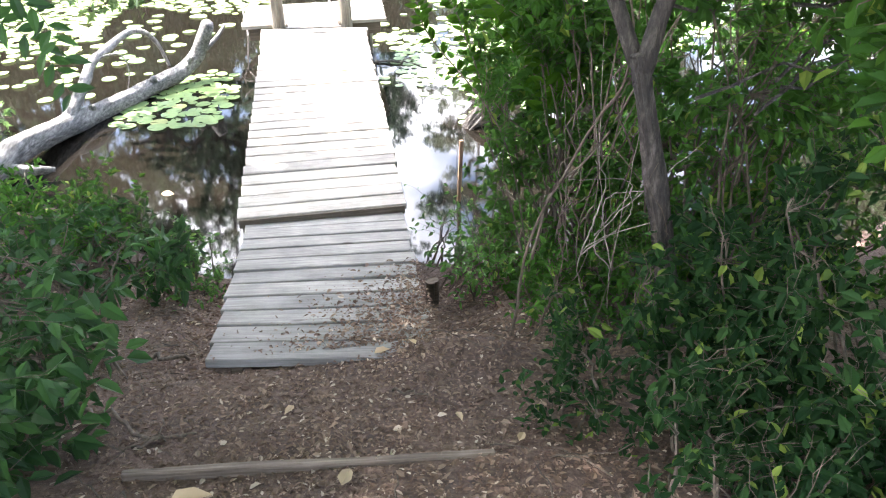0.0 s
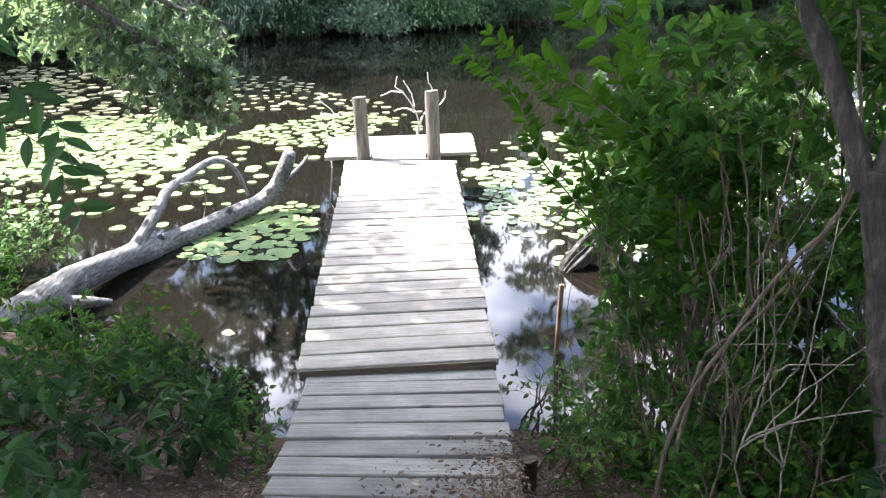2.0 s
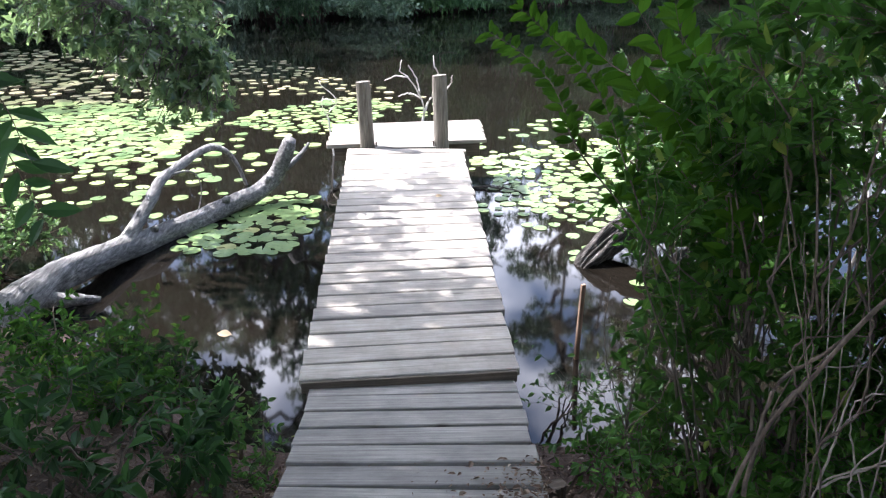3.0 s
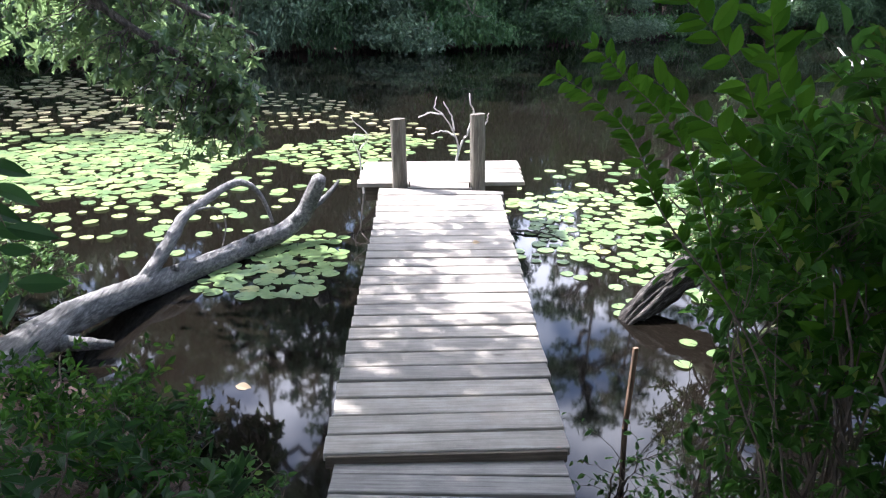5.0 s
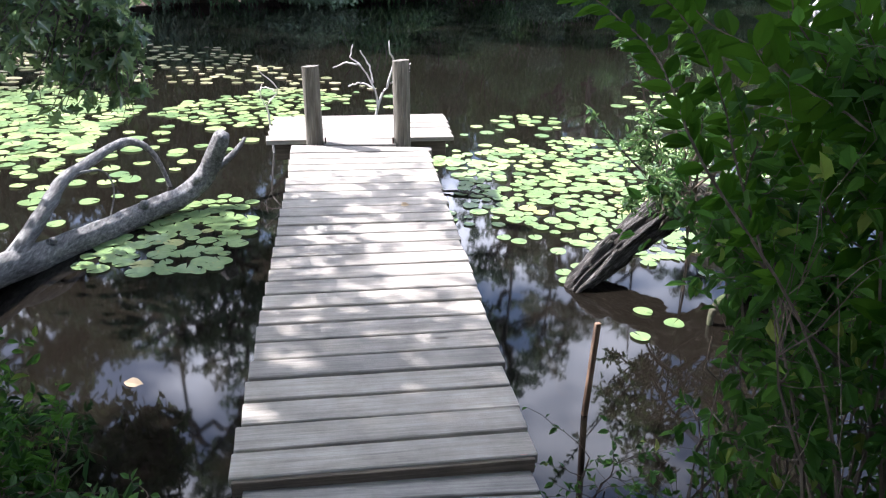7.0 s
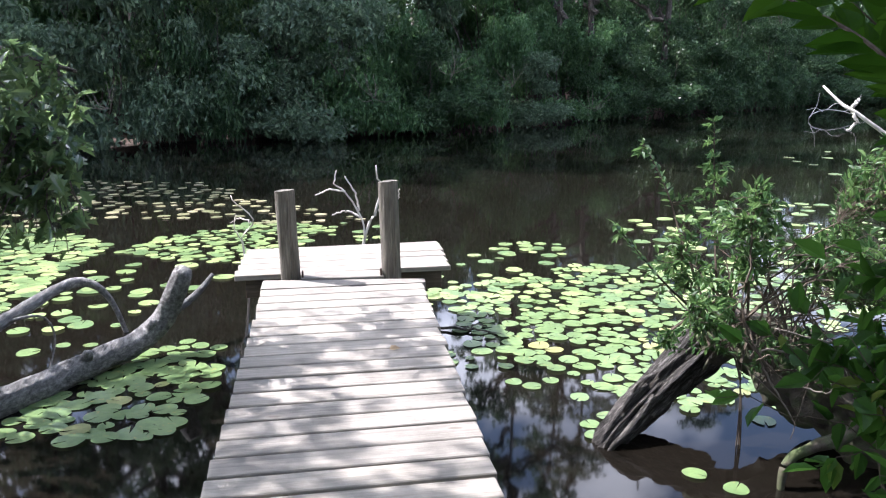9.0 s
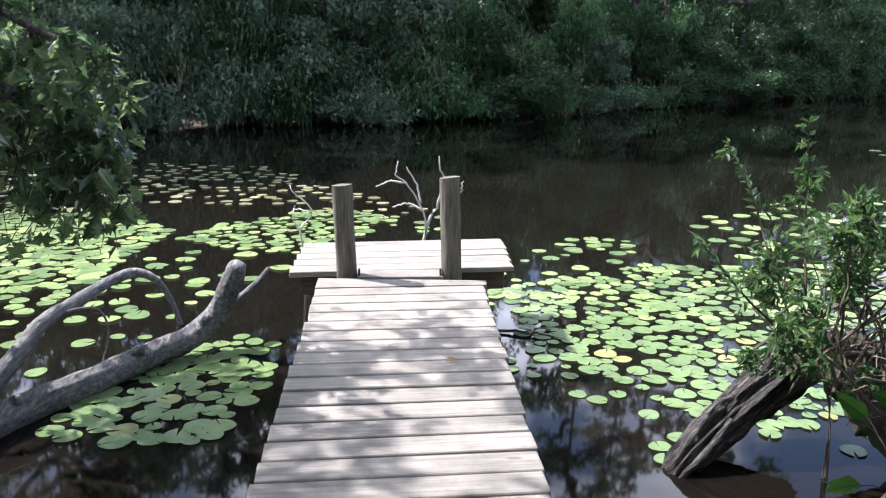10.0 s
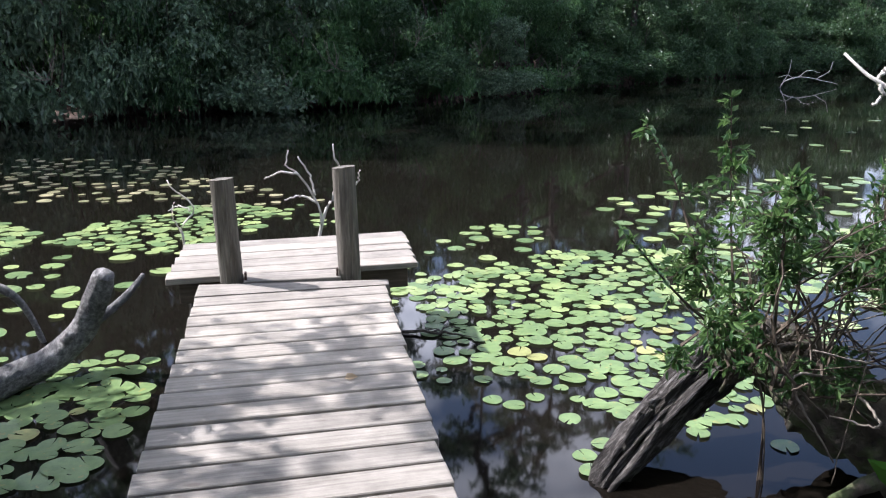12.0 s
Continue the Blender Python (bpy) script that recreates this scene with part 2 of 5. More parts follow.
def mesh_from(name, verts, faces, mat, smooth=False):
    me = bpy.data.meshes.new(name)
    me.from_pydata([tuple(v) for v in verts] if isinstance(verts, list) else verts.tolist(), [], faces if isinstance(faces, list) else faces.tolist())
    me.materials.append(mat)
    if smooth:
        me.polygons.foreach_set("use_smooth", np.ones(len(me.polygons), bool))
    me.update()
    return me


def thing(name, at, label, category, group="", kind=""):
    ob = new(name)
    ob.empty_display_size = 0.1
    ob.location = at
    return tagged(ob, label, category, group, kind)


def child(name, me, parent, at=(0, 0, 0), label=""):
    """A part, at a place given in its parent's own frame."""
    ob = new(name, me)
    ob.parent = parent
    ob.location = at
    return tagged(ob, label)


def part(name, bm, mat, parent, label="", at=(0, 0, 0)):
    me = bpy.data.meshes.new(name)
    bm.to_mesh(me)
    bm.free()
    me.materials.append(mat)
    return child(name, me, parent, at, label)


def bevelled(sx, sy, sz, edge=0.004, rough=0.0, seed=0):
    """A box of that size round the origin with broken edges and slightly uneven ends."""
    bm = bmesh.new()
    bmesh.ops.create_cube(bm, size=1.0)
    r = random.Random(seed)
    for v in bm.verts:
        v.co = Vector((v.co.x * sx, v.co.y * sy, v.co.z * sz)) + Vector([r.uniform(-rough, rough) for _ in range(3)])
    if edge:
        bmesh.ops.bevel(bm, geom=bm.edges[:], offset=edge, segments=1, affect="EDGES")
    return bm


def unit(v):
    return v / np.maximum(np.linalg.norm(v, axis=-1, keepdims=True), 1e-9)


def tubes(lines, sides=5):
    """Tapered tubes along polylines: rows of (points, radii)."""
    V, F = [], []
    base = 0
    ang = np.linspace(0, 2 * np.pi, sides, endpoint=False)
    for pts, rad in lines:
        pts = np.asarray(pts, float)
        rad = np.broadcast_to(np.asarray(rad, float), (len(pts),))
        tan = unit(np.gradient(pts, axis=0))
        ref = np.where(np.abs(tan[:, 2:3]) > 0.9, np.array([[1.0, 0, 0]]), np.array([[0, 0, 1.0]]))
        a = unit(np.cross(tan, ref))
        b = np.cross(tan, a)
        ring = pts[:, None] + rad[:, None, None] * (np.cos(ang)[None, :, None] * a[:, None] + np.sin(ang)[None, :, None] * b[:, None])
        V.append(ring.reshape(-1, 3))
        n = len(pts)
        for i in range(n - 1):
            for j in range(sides):
                k = (j + 1) % sides
                F.append((base + i * sides + j, base + i * sides + k, base + (i + 1) * sides + k, base + (i + 1) * sides + j))
        F.append(tuple(base + j for j in range(sides))[::-1])
        F.append(tuple(base + (n - 1) * sides + j for j in range(sides)))
        base += n * sides
    return np.concatenate(V), F


def curve_between(a, b, sag=0.0, wobble=0.05, n=7):
    """A bent line from a to b."""
    a, b = np.asarray(a, float), np.asarray(b, float)
    s = np.linspace(0, 1, n)[:, None]
    bend = np.array([0, 0, 1.0]) * sag * np.linalg.norm(b - a)
    pts = a + (b - a) * s + 4 * s * (1 - s) * bend
    jit = rng.normal(0, 1, (n, 3)) * wobble * np.linalg.norm(b - a) / n
    jit[0] = jit[-1] = 0
    return pts + jit


def spline(points, n=24):
    """A smooth line through the points (Catmull-Rom)."""
    p = np.asarray(points, float)
    p = np.vstack([2 * p[0] - p[1], p, 2 * p[-1] - p[-2]])
    out = []
    m = len(p) - 3
    for s in np.linspace(0, m - 1e-6, n):
        i = int(s)
        u = s - i
        a, b, c, d = p[i:i + 4]
        out.append(0.5 * (2 * b + (c - a) * u + (2 * a - 5 * b + 4 * c - d) * u * u + (3 * b - a - 3 * c + d) * u ** 3))
    return np.array(out)


def leaf_sheet(pos, axis, face, length, width, lobed=False, simple=False, droop=0.15, fine=False):
    """Leaves as folded blades: place of the stalk, way of the blade, its upper side, length and width."""
    n = len(pos)
    axis = unit(axis)
    side = unit(np.cross(face, axis))
    up = np.cross(axis, side)
    L = np.broadcast_to(np.asarray(length, float), (n,))[:, None, None]
    W = np.broadcast_to(np.asarray(width, float), (n,))[:, None, None]
    if simple:
        shape = np.array([(0, 0, 0), (0.45, -0.5, 0.1), (1, 0, -droop), (0.45, 0.5, 0.1)])
        faces = np.array([(0, 1, 2, 3)])
    elif fine:
        out = [(0.0, 0.03), (0.1, 0.2), (0.25, 0.4), (0.42, 0.48), (0.6, 0.44), (0.78, 0.28), (0.92, 0.1), (1.0, 0.0)]
        lift = [0.3 * w * w - droop * u * u for u, w in out]
        rib = [(u, 0, -droop * u * u - 0.012) for u, _ in out]
        shape = np.array(rib + [(u, -w, z) for (u, w), z in zip(out, lift)] + [(u, w, z) for (u, w), z in zip(out, lift)])
        faces = np.array([(k, k + 1, k + 9, k + 8) for k in range(7)] + [(k + 1, k, k + 16, k + 17) for k in range(7)])
    elif lobed:
        shape = np.array([(0, 0, 0), (0.18, -0.18, 0.04), (0.3, -0.5, 0.1), (0.42, -0.2, 0.04), (0.58, -0.55, 0.1), (0.7, -0.2, 0.02), (1, 0, -droop),
                          (0.7, 0.2, 0.02), (0.58, 0.55, 0.1), (0.42, 0.2, 0.04), (0.3, 0.5, 0.1), (0.18, 0.18, 0.04)])
        faces = None
    else:
        shape = np.array([(0, 0, 0), (0.28, -0.46, 0.1), (0.66, -0.36, 0.06), (1, 0, -droop), (0.66, 0.36, 0.06), (0.28, 0.46, 0.1)])
        faces = np.array([(0, 3, 2, 1), (0, 5, 4, 3)])
    S = shape[None]
    V = pos[:, None] + S[..., 0:1] * L * axis[:, None] + S[..., 1:2] * W * side[:, None] + S[..., 2:3] * L * up[:, None]
    k = len(shape)
    off = (np.arange(n) * k)
    if lobed:
        a = off[:, None] + np.array([0, 6, 5, 4, 3, 2, 1])[None]
        b = off[:, None] + np.array([0, 11, 10, 9, 8, 7, 6])[None]
        F = a.tolist() + b.tolist()
    else:
        F = (off[:, None, None] + faces[None]).reshape(-1, faces.shape[1]).tolist()
    return V.reshape(-1, 3), F


def in_blobs(n, blobs, shell=0.0):
    """Random places in ellipsoids: rows of (centre, radii). shell > 0 favours their outer part."""
    vol = np.array([np.prod(r) for _, r in blobs], float)
    pick = rng.choice(len(blobs), n, p=vol / vol.sum())
    d = unit(rng.normal(size=(n, 3)))
    rad = rng.random(n)[:, None] ** (1 / 3.0 if not shell else 1 / (3.0 + shell))
    c = np.array([b[0] for b in blobs], float)[pick]
    r = np.array([b[1] for b in blobs], float)[pick]
    return c + d * rad * r


def plant(name, label, category, base, stems, blobs, twigs, per_twig, leaf, mat, wood, stem_r=0.008, twig_len=0.3, lobed=False,
          simple=False, group="", sag=0.06, face_up=0.7, width=0.55, trunk_name="stem", crown_name="foliage", twig_r=0.0018, shell=0.0, kind=""):
    """Stems from the base into the crown's blobs, twigs off the stems, leaves along the twigs."""
    root = thing(name, base, label, category, group, kind)
    base = np.array(base, float)
    lines, along = [], []
    for pts in stems:
        pts = np.asarray(pts, float)
        lines.append((pts - base, np.linspace(stem_r, stem_r * 0.35, len(pts))))
        along.append(pts)
    along = np.concatenate(along)
    tips = in_blobs(twigs, blobs, shell)
    P, A, N, Ls = [], [], [], []
    for tip in tips:
        d = along - tip
        near = along[np.argmin((d ** 2).sum(1) + rng.random(len(along)) * 0.02)]
        way = tip - near
        dist = np.linalg.norm(way)
        start = near if dist < twig_len * 2.2 else tip - way / dist * twig_len * 2.2
        line = curve_between(start, tip, sag, 0.25, 6)
        lines.append((line - base, np.linspace(twig_r, twig_r * 0.4, 6)))
        k = max(2, int(per_twig * rng.uniform(0.7, 1.3)))
        s = np.sort(rng.uniform(0.25, 1.0, k))
        s[-1] = 1.0
        f = s * 5
        i = np.minimum(f.astype(int), 4)
        at = line[i] + (line[i + 1] - line[i]) * (f - i)[:, None]
        tan = unit(line[i + 1] - line[i])
        side = unit(np.cross(tan, rng.normal(size=(k, 3))))
        P.append(at)
        A.append(tan * 0.55 + side * 0.8 + np.array([0, 0, -0.12]))
        N.append(np.array([0, 0, face_up]) + rng.normal(0, 0.45, (k, 3)))
        Ls.append(leaf * rng.uniform(0.6, 1.2, k))
    P, A, N, Ls = np.concatenate(P), np.concatenate(A), np.concatenate(N), np.concatenate(Ls)
    v, f = leaf_sheet(P - base, A, N, Ls, Ls * width, lobed, simple)
    child(trunk_name, mesh_from(trunk_name, *tubes(lines, 4), wood), root)
    child(crown_name, mesh_from(crown_name, v, f, mat), root)
    return root


def stems_to(base, blobs, count, spread=0.1, n=9, sag=0.08):
    base = np.asarray(base, float)
    return [curve_between(base + rng.normal(0, spread, 3) * (1, 1, 0), p, sag, 0.16, n) for p in in_blobs(count, blobs)]


# ---------------------------------------------------------------- ground and water
NEAR = [(-40, 6.0), (-8, 4.0), (-3.5, 2.7), (-2.6, 2.0), (-2.0, 1.45), (-1.5, 1.0), (-0.9, 0.34), (-0.6, 0.2), (0.0, 0.22), (0.6, 0.26), (1.05, 0.14), (1.4, 0.12),
        (2.0, 0.1), (3.2, 0.0), (4.4, 0.6), (5.6, 2.2), (12, 6.0), (40, 8.0)]
FAR = [(-40, 12.0), (-12, 15.6), (-5, 17.7), (-3.8, 18.2), (-1.7, 19.2), (0, 19.2), (2.6, 21.0), (5.2, 22.4), (8.5, 25.2), (12, 27.4), (18, 31.0), (40, 38.0)]
SLOPE = [(-1.6, -1.15), (-0.6, -0.8), (0, -0.53), (0.4, -0.36), (1.0, -0.12), (1.6, 0.085), (1.82, 0.15), (1.93, 0.232), (2.2, 0.262), (2.64, 0.335), (2.7, 0.37), (4.7, 0.74), (8, 1.3), (30, 3.0), (60, 4.0)]


def bank_height(x, y):
    s = np.interp(x, *zip(*NEAR)) - y
    near = np.interp(s, *zip(*SLOPE))
    d = y - np.interp(x, *zip(*FAR))
    far = np.interp(d, [-3, -0.6, 0, 0.8, 3, 10, 60], [-1.15, -0.8, -0.53, -0.42, 0.2, 1.2, 6.0])
    return np.maximum(near, far)


def ground_z(x, y):
    heap = 0.07 * math.exp(-((x - 0.5) / 0.3) ** 2 - ((y + 1.68) / 0.2) ** 2)
    heap -= 0.13 * math.exp(-((x - 0.2) / 0.6) ** 6 - ((y + 0.85) / 0.66) ** 6)      # washed out under the ramp
    return float(bank_height(x, y)) + heap + 0.018 * noise.noise((x * 2.1, y * 2.1, 0)) + 0.008 * noise.noise((x * 9, y * 9, 3))


xs = np.unique(np.concatenate([np.linspace(-90, -8, 18), np.linspace(-8, -2.5, 24), np.linspace(-2.5, 3, 90), np.linspace(3, 9, 24), np.linspace(9, 90, 18)]))
ys = np.unique(np.concatenate([np.linspace(-60, -6, 14), np.linspace(-6, 3.2, 130), np.linspace(3.2, 16, 20), np.linspace(14, 34, 60), np.linspace(34, 110, 16)]))
gx, gy = np.meshgrid(xs, ys)
gz = np.array([ground_z(a, b) for a, b in zip(gx.ravel(), gy.ravel())])
gv = np.stack([gx.ravel(), gy.ravel(), gz], 1)
nx = len(xs)
ii, jj = np.meshgrid(np.arange(nx - 1), np.arange(len(ys) - 1))
q = (jj * nx + ii).ravel()
ground = new("ground", mesh_from("ground", gv, np.stack([q, q + 1, q + nx + 1, q + nx], 1), M_SOIL, True))
tagged(ground, "brown forest soil sloping down to the pond", "ground", kind="structure")
water = new("water", mesh_from("water", [(-90, -1, WATER), (90, -1, WATER), (90, 60, WATER), (-90, 60, WATER)], [(0, 1, 2, 3)], M_WATER))
tagged(water, "still dark pond water that mirrors trees and sky", "water", kind="structure")


# ---------------------------------------------------------------- dock, platform, ramp
PITCH, GAP, THICK = 0.1465, 0.017, 0.038
SKEW = 0.0545            # the planks are not laid quite square to the pier


def plank_meshes(length, width, count, mat, name="plank"):
    out = []
    for k in range(count):
        me = bpy.data.meshes.new(name)
        bm = bevelled(length, width, THICK, 0.004, 0.0025, 100 * count + k)
        bm.to_mesh(me)
        bm.free()
        me.materials.append(mat)
        out.append(me)
    return out


def upright(name, parent, at, radius, bottom, top, mat, lean=0.0, label=""):
    """A round timber with a slightly uneven girth and a worn, sloping top."""
    bm = bmesh.new()
    rings, sides = 14, 30
    rows = []
    for i in range(rings + 1):
        z = bottom + (top - bottom) * i / rings
        row = []
        for j in range(sides):
            a = 2 * math.pi * j / sides
            r = radius * (1 + 0.05 * noise.noise((3 * math.cos(a) + at[0] * 9, 3 * math.sin(a), z * 3)) + 0.02 * noise.noise((9 * math.cos(a), 9 * math.sin(a), z * 2)))
            if abs(a - 4.9 - 0.12 * math.sin(z * 7)) < 0.11:
                r *= 0.84
            zz = z + (0.007 * math.cos(a + 0.6) + 0.006 * noise.noise((a * 3, at[0], 1)) if i == rings else 0)
            row.append(bm.verts.new((r * math.cos(a) + lean * (z - bottom), r * math.sin(a), zz)))
        rows.append(row)
    for a, b in zip(rows, rows[1:]):
        for j in range(sides):
            bm.faces.new((a[j], a[(j + 1) % sides], b[(j + 1) % sides], b[j]))
    bm.faces.new(rows[-1])
    bm.faces.new(rows[0][::-1])
    return part(name, bm, mat, parent, label, at)


dock = thing("dock", (0.03, 0, 0), "narrow pier of weathered grey planks on posts over the pond", "dock")
deck_planks = plank_meshes(1.0, PITCH - GAP, 6, M_PLANK)
r = random.Random(3)
for i in range(25):
    s = i / 24
    ob = child("plank", deck_planks[r.randrange(6)], dock, (r.uniform(-0.005, 0.005) - 0.004 + 0.006 * s, (i + 0.5) * PITCH + r.uniform(-0.002, 0.002), -THICK / 2 + r.uniform(-0.002, 0.002)))
    ob.rotation_euler = (0, r.uniform(-0.003, 0.003), SKEW + r.uniform(-0.004, 0.004))
    ob.scale = (0.966 + 0.014 * s + r.uniform(-0.006, 0.006), 1, 1)
# the last plank is cut on a slant
last = bevelled(1.01, 0.11, THICK, 0.004, 0.0025, 61)
for v in last.verts:
    if v.co.y > 0:
        v.co.y = 0.148 - 0.075 * (v.co.x + 0.505)
    else:
        v.co.y = SKEW * v.co.x - 0.028
part("plank", last, M_PLANK, dock, "", (0.008, 25 * PITCH + 0.037, -THICK / 2))
paint = bmesh.new()
bmesh.ops.create_circle(paint, cap_ends=True, radius=0.024, segments=14)
for v in paint.verts:
    v.co *= 1 + 0.3 * noise.noise(v.co * 60)
part("paint_mark", paint, M_PINK, dock, "faded pink paint mark", (0.435, 0.057, 0.0012))
for x in (-0.4, 0.4):
    part("stringer", bevelled(0.05, 3.72, 0.14, 0.004), M_BEAM, dock, "dark long beam", (x, 1.9, -THICK - 0.072))
part("end_beam", bevelled(0.93, 0.04, 0.11, 0.003), M_BEAM, dock, "dark cross beam", (0, 0.06, -THICK - 0.057)).rotation_euler.z = SKEW
part("end_board", bevelled(0.945, 0.016, 0.052, 0.002), M_BEAM, dock, "dark brown edge board", (-0.002, -0.0035, -0.031)).rotation_euler.z = SKEW
for x, y in ((-0.33, 0.55), (0.33, 0.55), (-0.33, 2.2), (0.33, 2.2)):
    upright("pile", dock, (x, y, 0), 0.05, -1.2, -THICK - 0.03, M_POST)

platform = thing("dock_platform", (0.049, 4.4275, 0), "wide end platform of sun-bleached planks with two posts", "platform")
LEAN = 0.087
plat_planks = plank_meshes(1.42, 0.148, 4, M_PLANK)
for i in range(5):
    ob = child("plank", plat_planks[i % 4], platform, ((i - 2) * 0.004 + r.uniform(-0.004, 0.004), (i - 2) * 0.1565, -THICK / 2 + r.uniform(-0.001, 0.001)))
    ob.rotation_euler = (0, 0, LEAN + r.uniform(-0.003, 0.003))
child("plank", plank_meshes(0.53, 0.15, 1, M_PLANK)[0], platform, (-0.022, -0.478, -THICK / 2)).rotation_euler.z = 0.03
for y in (-0.33, 0.33):
    part("beam", bevelled(1.3, 0.045, 0.12, 0.004), M_BEAM, platform, "dark cross beam", (0, y, -THICK - 0.061)).rotation_euler.z = LEAN
upright("post", platform, (-0.308, -0.4975, 0), 0.062, -1.2, 0.557, M_POST, -0.034, "grey weathered round post")
upright("post", platform, (0.332, -0.4975, 0), 0.062, -1.2, 0.604, M_POST, -0.03, "cracked grey round post with a worn top")
for x in (-0.55, 0.55):
    upright("pile", platform, (x, 0.25, 0), 0.05, -1.2, -THICK - 0.03, M_POST)
for x in (-0.272, 0.226):
    part("bracket", bevelled(0.012, 0.03, 0.045, 0.002), M_NAIL, platform, "rusty bracket", (x, -0.52, 0.02))

gangway = thing("gangway", (0.03, -0.83, 0.086), "short sloping ramp of grey planks partly under leaf litter", "ramp")
gangway.rotation_euler = (-math.atan2(0.28, 1.6), 0, 0)
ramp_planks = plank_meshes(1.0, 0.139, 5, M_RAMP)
for i in range(11):          # from the pier down; they fan out slightly
    ob = child("plank", ramp_planks[r.randrange(5)], gangway, (0.012 - 0.0038 * i + r.uniform(-0.005, 0.005), (0.78 - 0.159 * i) * 1.015, r.uniform(-0.002, 0.002)))
    ob.rotation_euler = (0, r.uniform(-0.004, 0.004), -0.0158 * (i - 0.1) + r.uniform(-0.003, 0.003))
    ob.scale = (0.888 + r.uniform(-0.008, 0.008), 1, 1)
for x in (-0.36, 0.38):
    part("stringer", bevelled(0.045, 1.64, 0.09, 0.003), M_BEAM, gangway, "dark side beam", (x, 0, -THICK / 2 - 0.047))
stub = thing("stub_post", (0.575, -0.6, -0.3), "short dark timber stub beside the ramp", "post")
upright("post", stub, (0, 0, 0), 0.035, -0.3, 0.16, M_BEAM)

step = thing("trail_step", (-0.04, -2.345, 0.0), "weathered timber edge of an earth step", "step")
bm = bevelled(1.16, 0.03, 0.14, 0.005, 0.004, 5)
bmesh.ops.subdivide_edges(bm, edges=[e for e in bm.edges if e.calc_length() > 0.5], cuts=10)
for v in bm.verts:
    v.co.z += 0.008 * noise.noise((v.co.x * 4, 1, 2))
    v.co.y += 0.012 * noise.noise((v.co.x * 3, 5, 2))
ob = part("board", bm, wood_material("step_board", (0.06, 0.047, 0.036), (0.115, 0.095, 0.076), (0.19, 0.162, 0.134)), step, "", (0, 0, 0.28))
ob.rotation_euler = (0, 0, -0.072)

stake = thing("stake", (0.985, 1.03, -0.522), "thin square wooden stake standing in the water", "stake")
ob = part("shaft", bevelled(0.026, 0.02, 1.15, 0.002), wood_material("stake_wood", (0.1, 0.06, 0.04), (0.2, 0.13, 0.09), (0.34, 0.24, 0.18), (26, 26, 1.2)), stake, "", (0, 0, -0.098))
ob.rotation_euler = (0.03, 0.02, 0.3)


# ---------------------------------------------------------------- fallen logs and dead branches
def rough_limb(points, radii, sides=16, n=60, amp=0.09, seed=0.0, ridge=0.0):
    line = spline(points, n)
    rad = np.interp(np.linspace(0, 1, n), np.linspace(0, 1, len(radii)), radii)
    v, f = tubes([(line, rad)], sides)
    c = np.repeat(line, sides, 0)
    d = v - c
    k = np.array([1 + amp * noise.noise(Vector(p) * 6 + Vector((seed, 0, 0))) + amp * 0.6 * noise.noise(Vector(p) * 19) for p in v])
    if ridge:
        turn = np.tile(np.linspace(0, 2 * np.pi, sides, endpoint=False), n)
        run = np.repeat(np.linspace(0, 1, n), sides)
        k *= np.array([1 + ridge * noise.noise((4.5 * math.cos(a), 4.5 * math.sin(a), 2.5 * b)) + 0.8 * ridge * noise.noise((11 * math.cos(a), 11 * math.sin(a), 6 * b)) for a, b in zip(turn, run)])
    return c + d * k[:, None], f


def log_thing(name, label, limbs, mat, category="log", ridge=0.12):
    o = np.array(limbs[0][1][0], float)
    root = thing(name, o, label, category)
    for k, (pname, pts, radii, sides, amp) in enumerate(limbs):
        v, f = rough_limb(pts, radii, sides, max(8, 10 * len(pts)), amp, k * 3.3, ridge)
        child(pname, mesh_from(pname, v - o, f, mat, True), root)
    return root


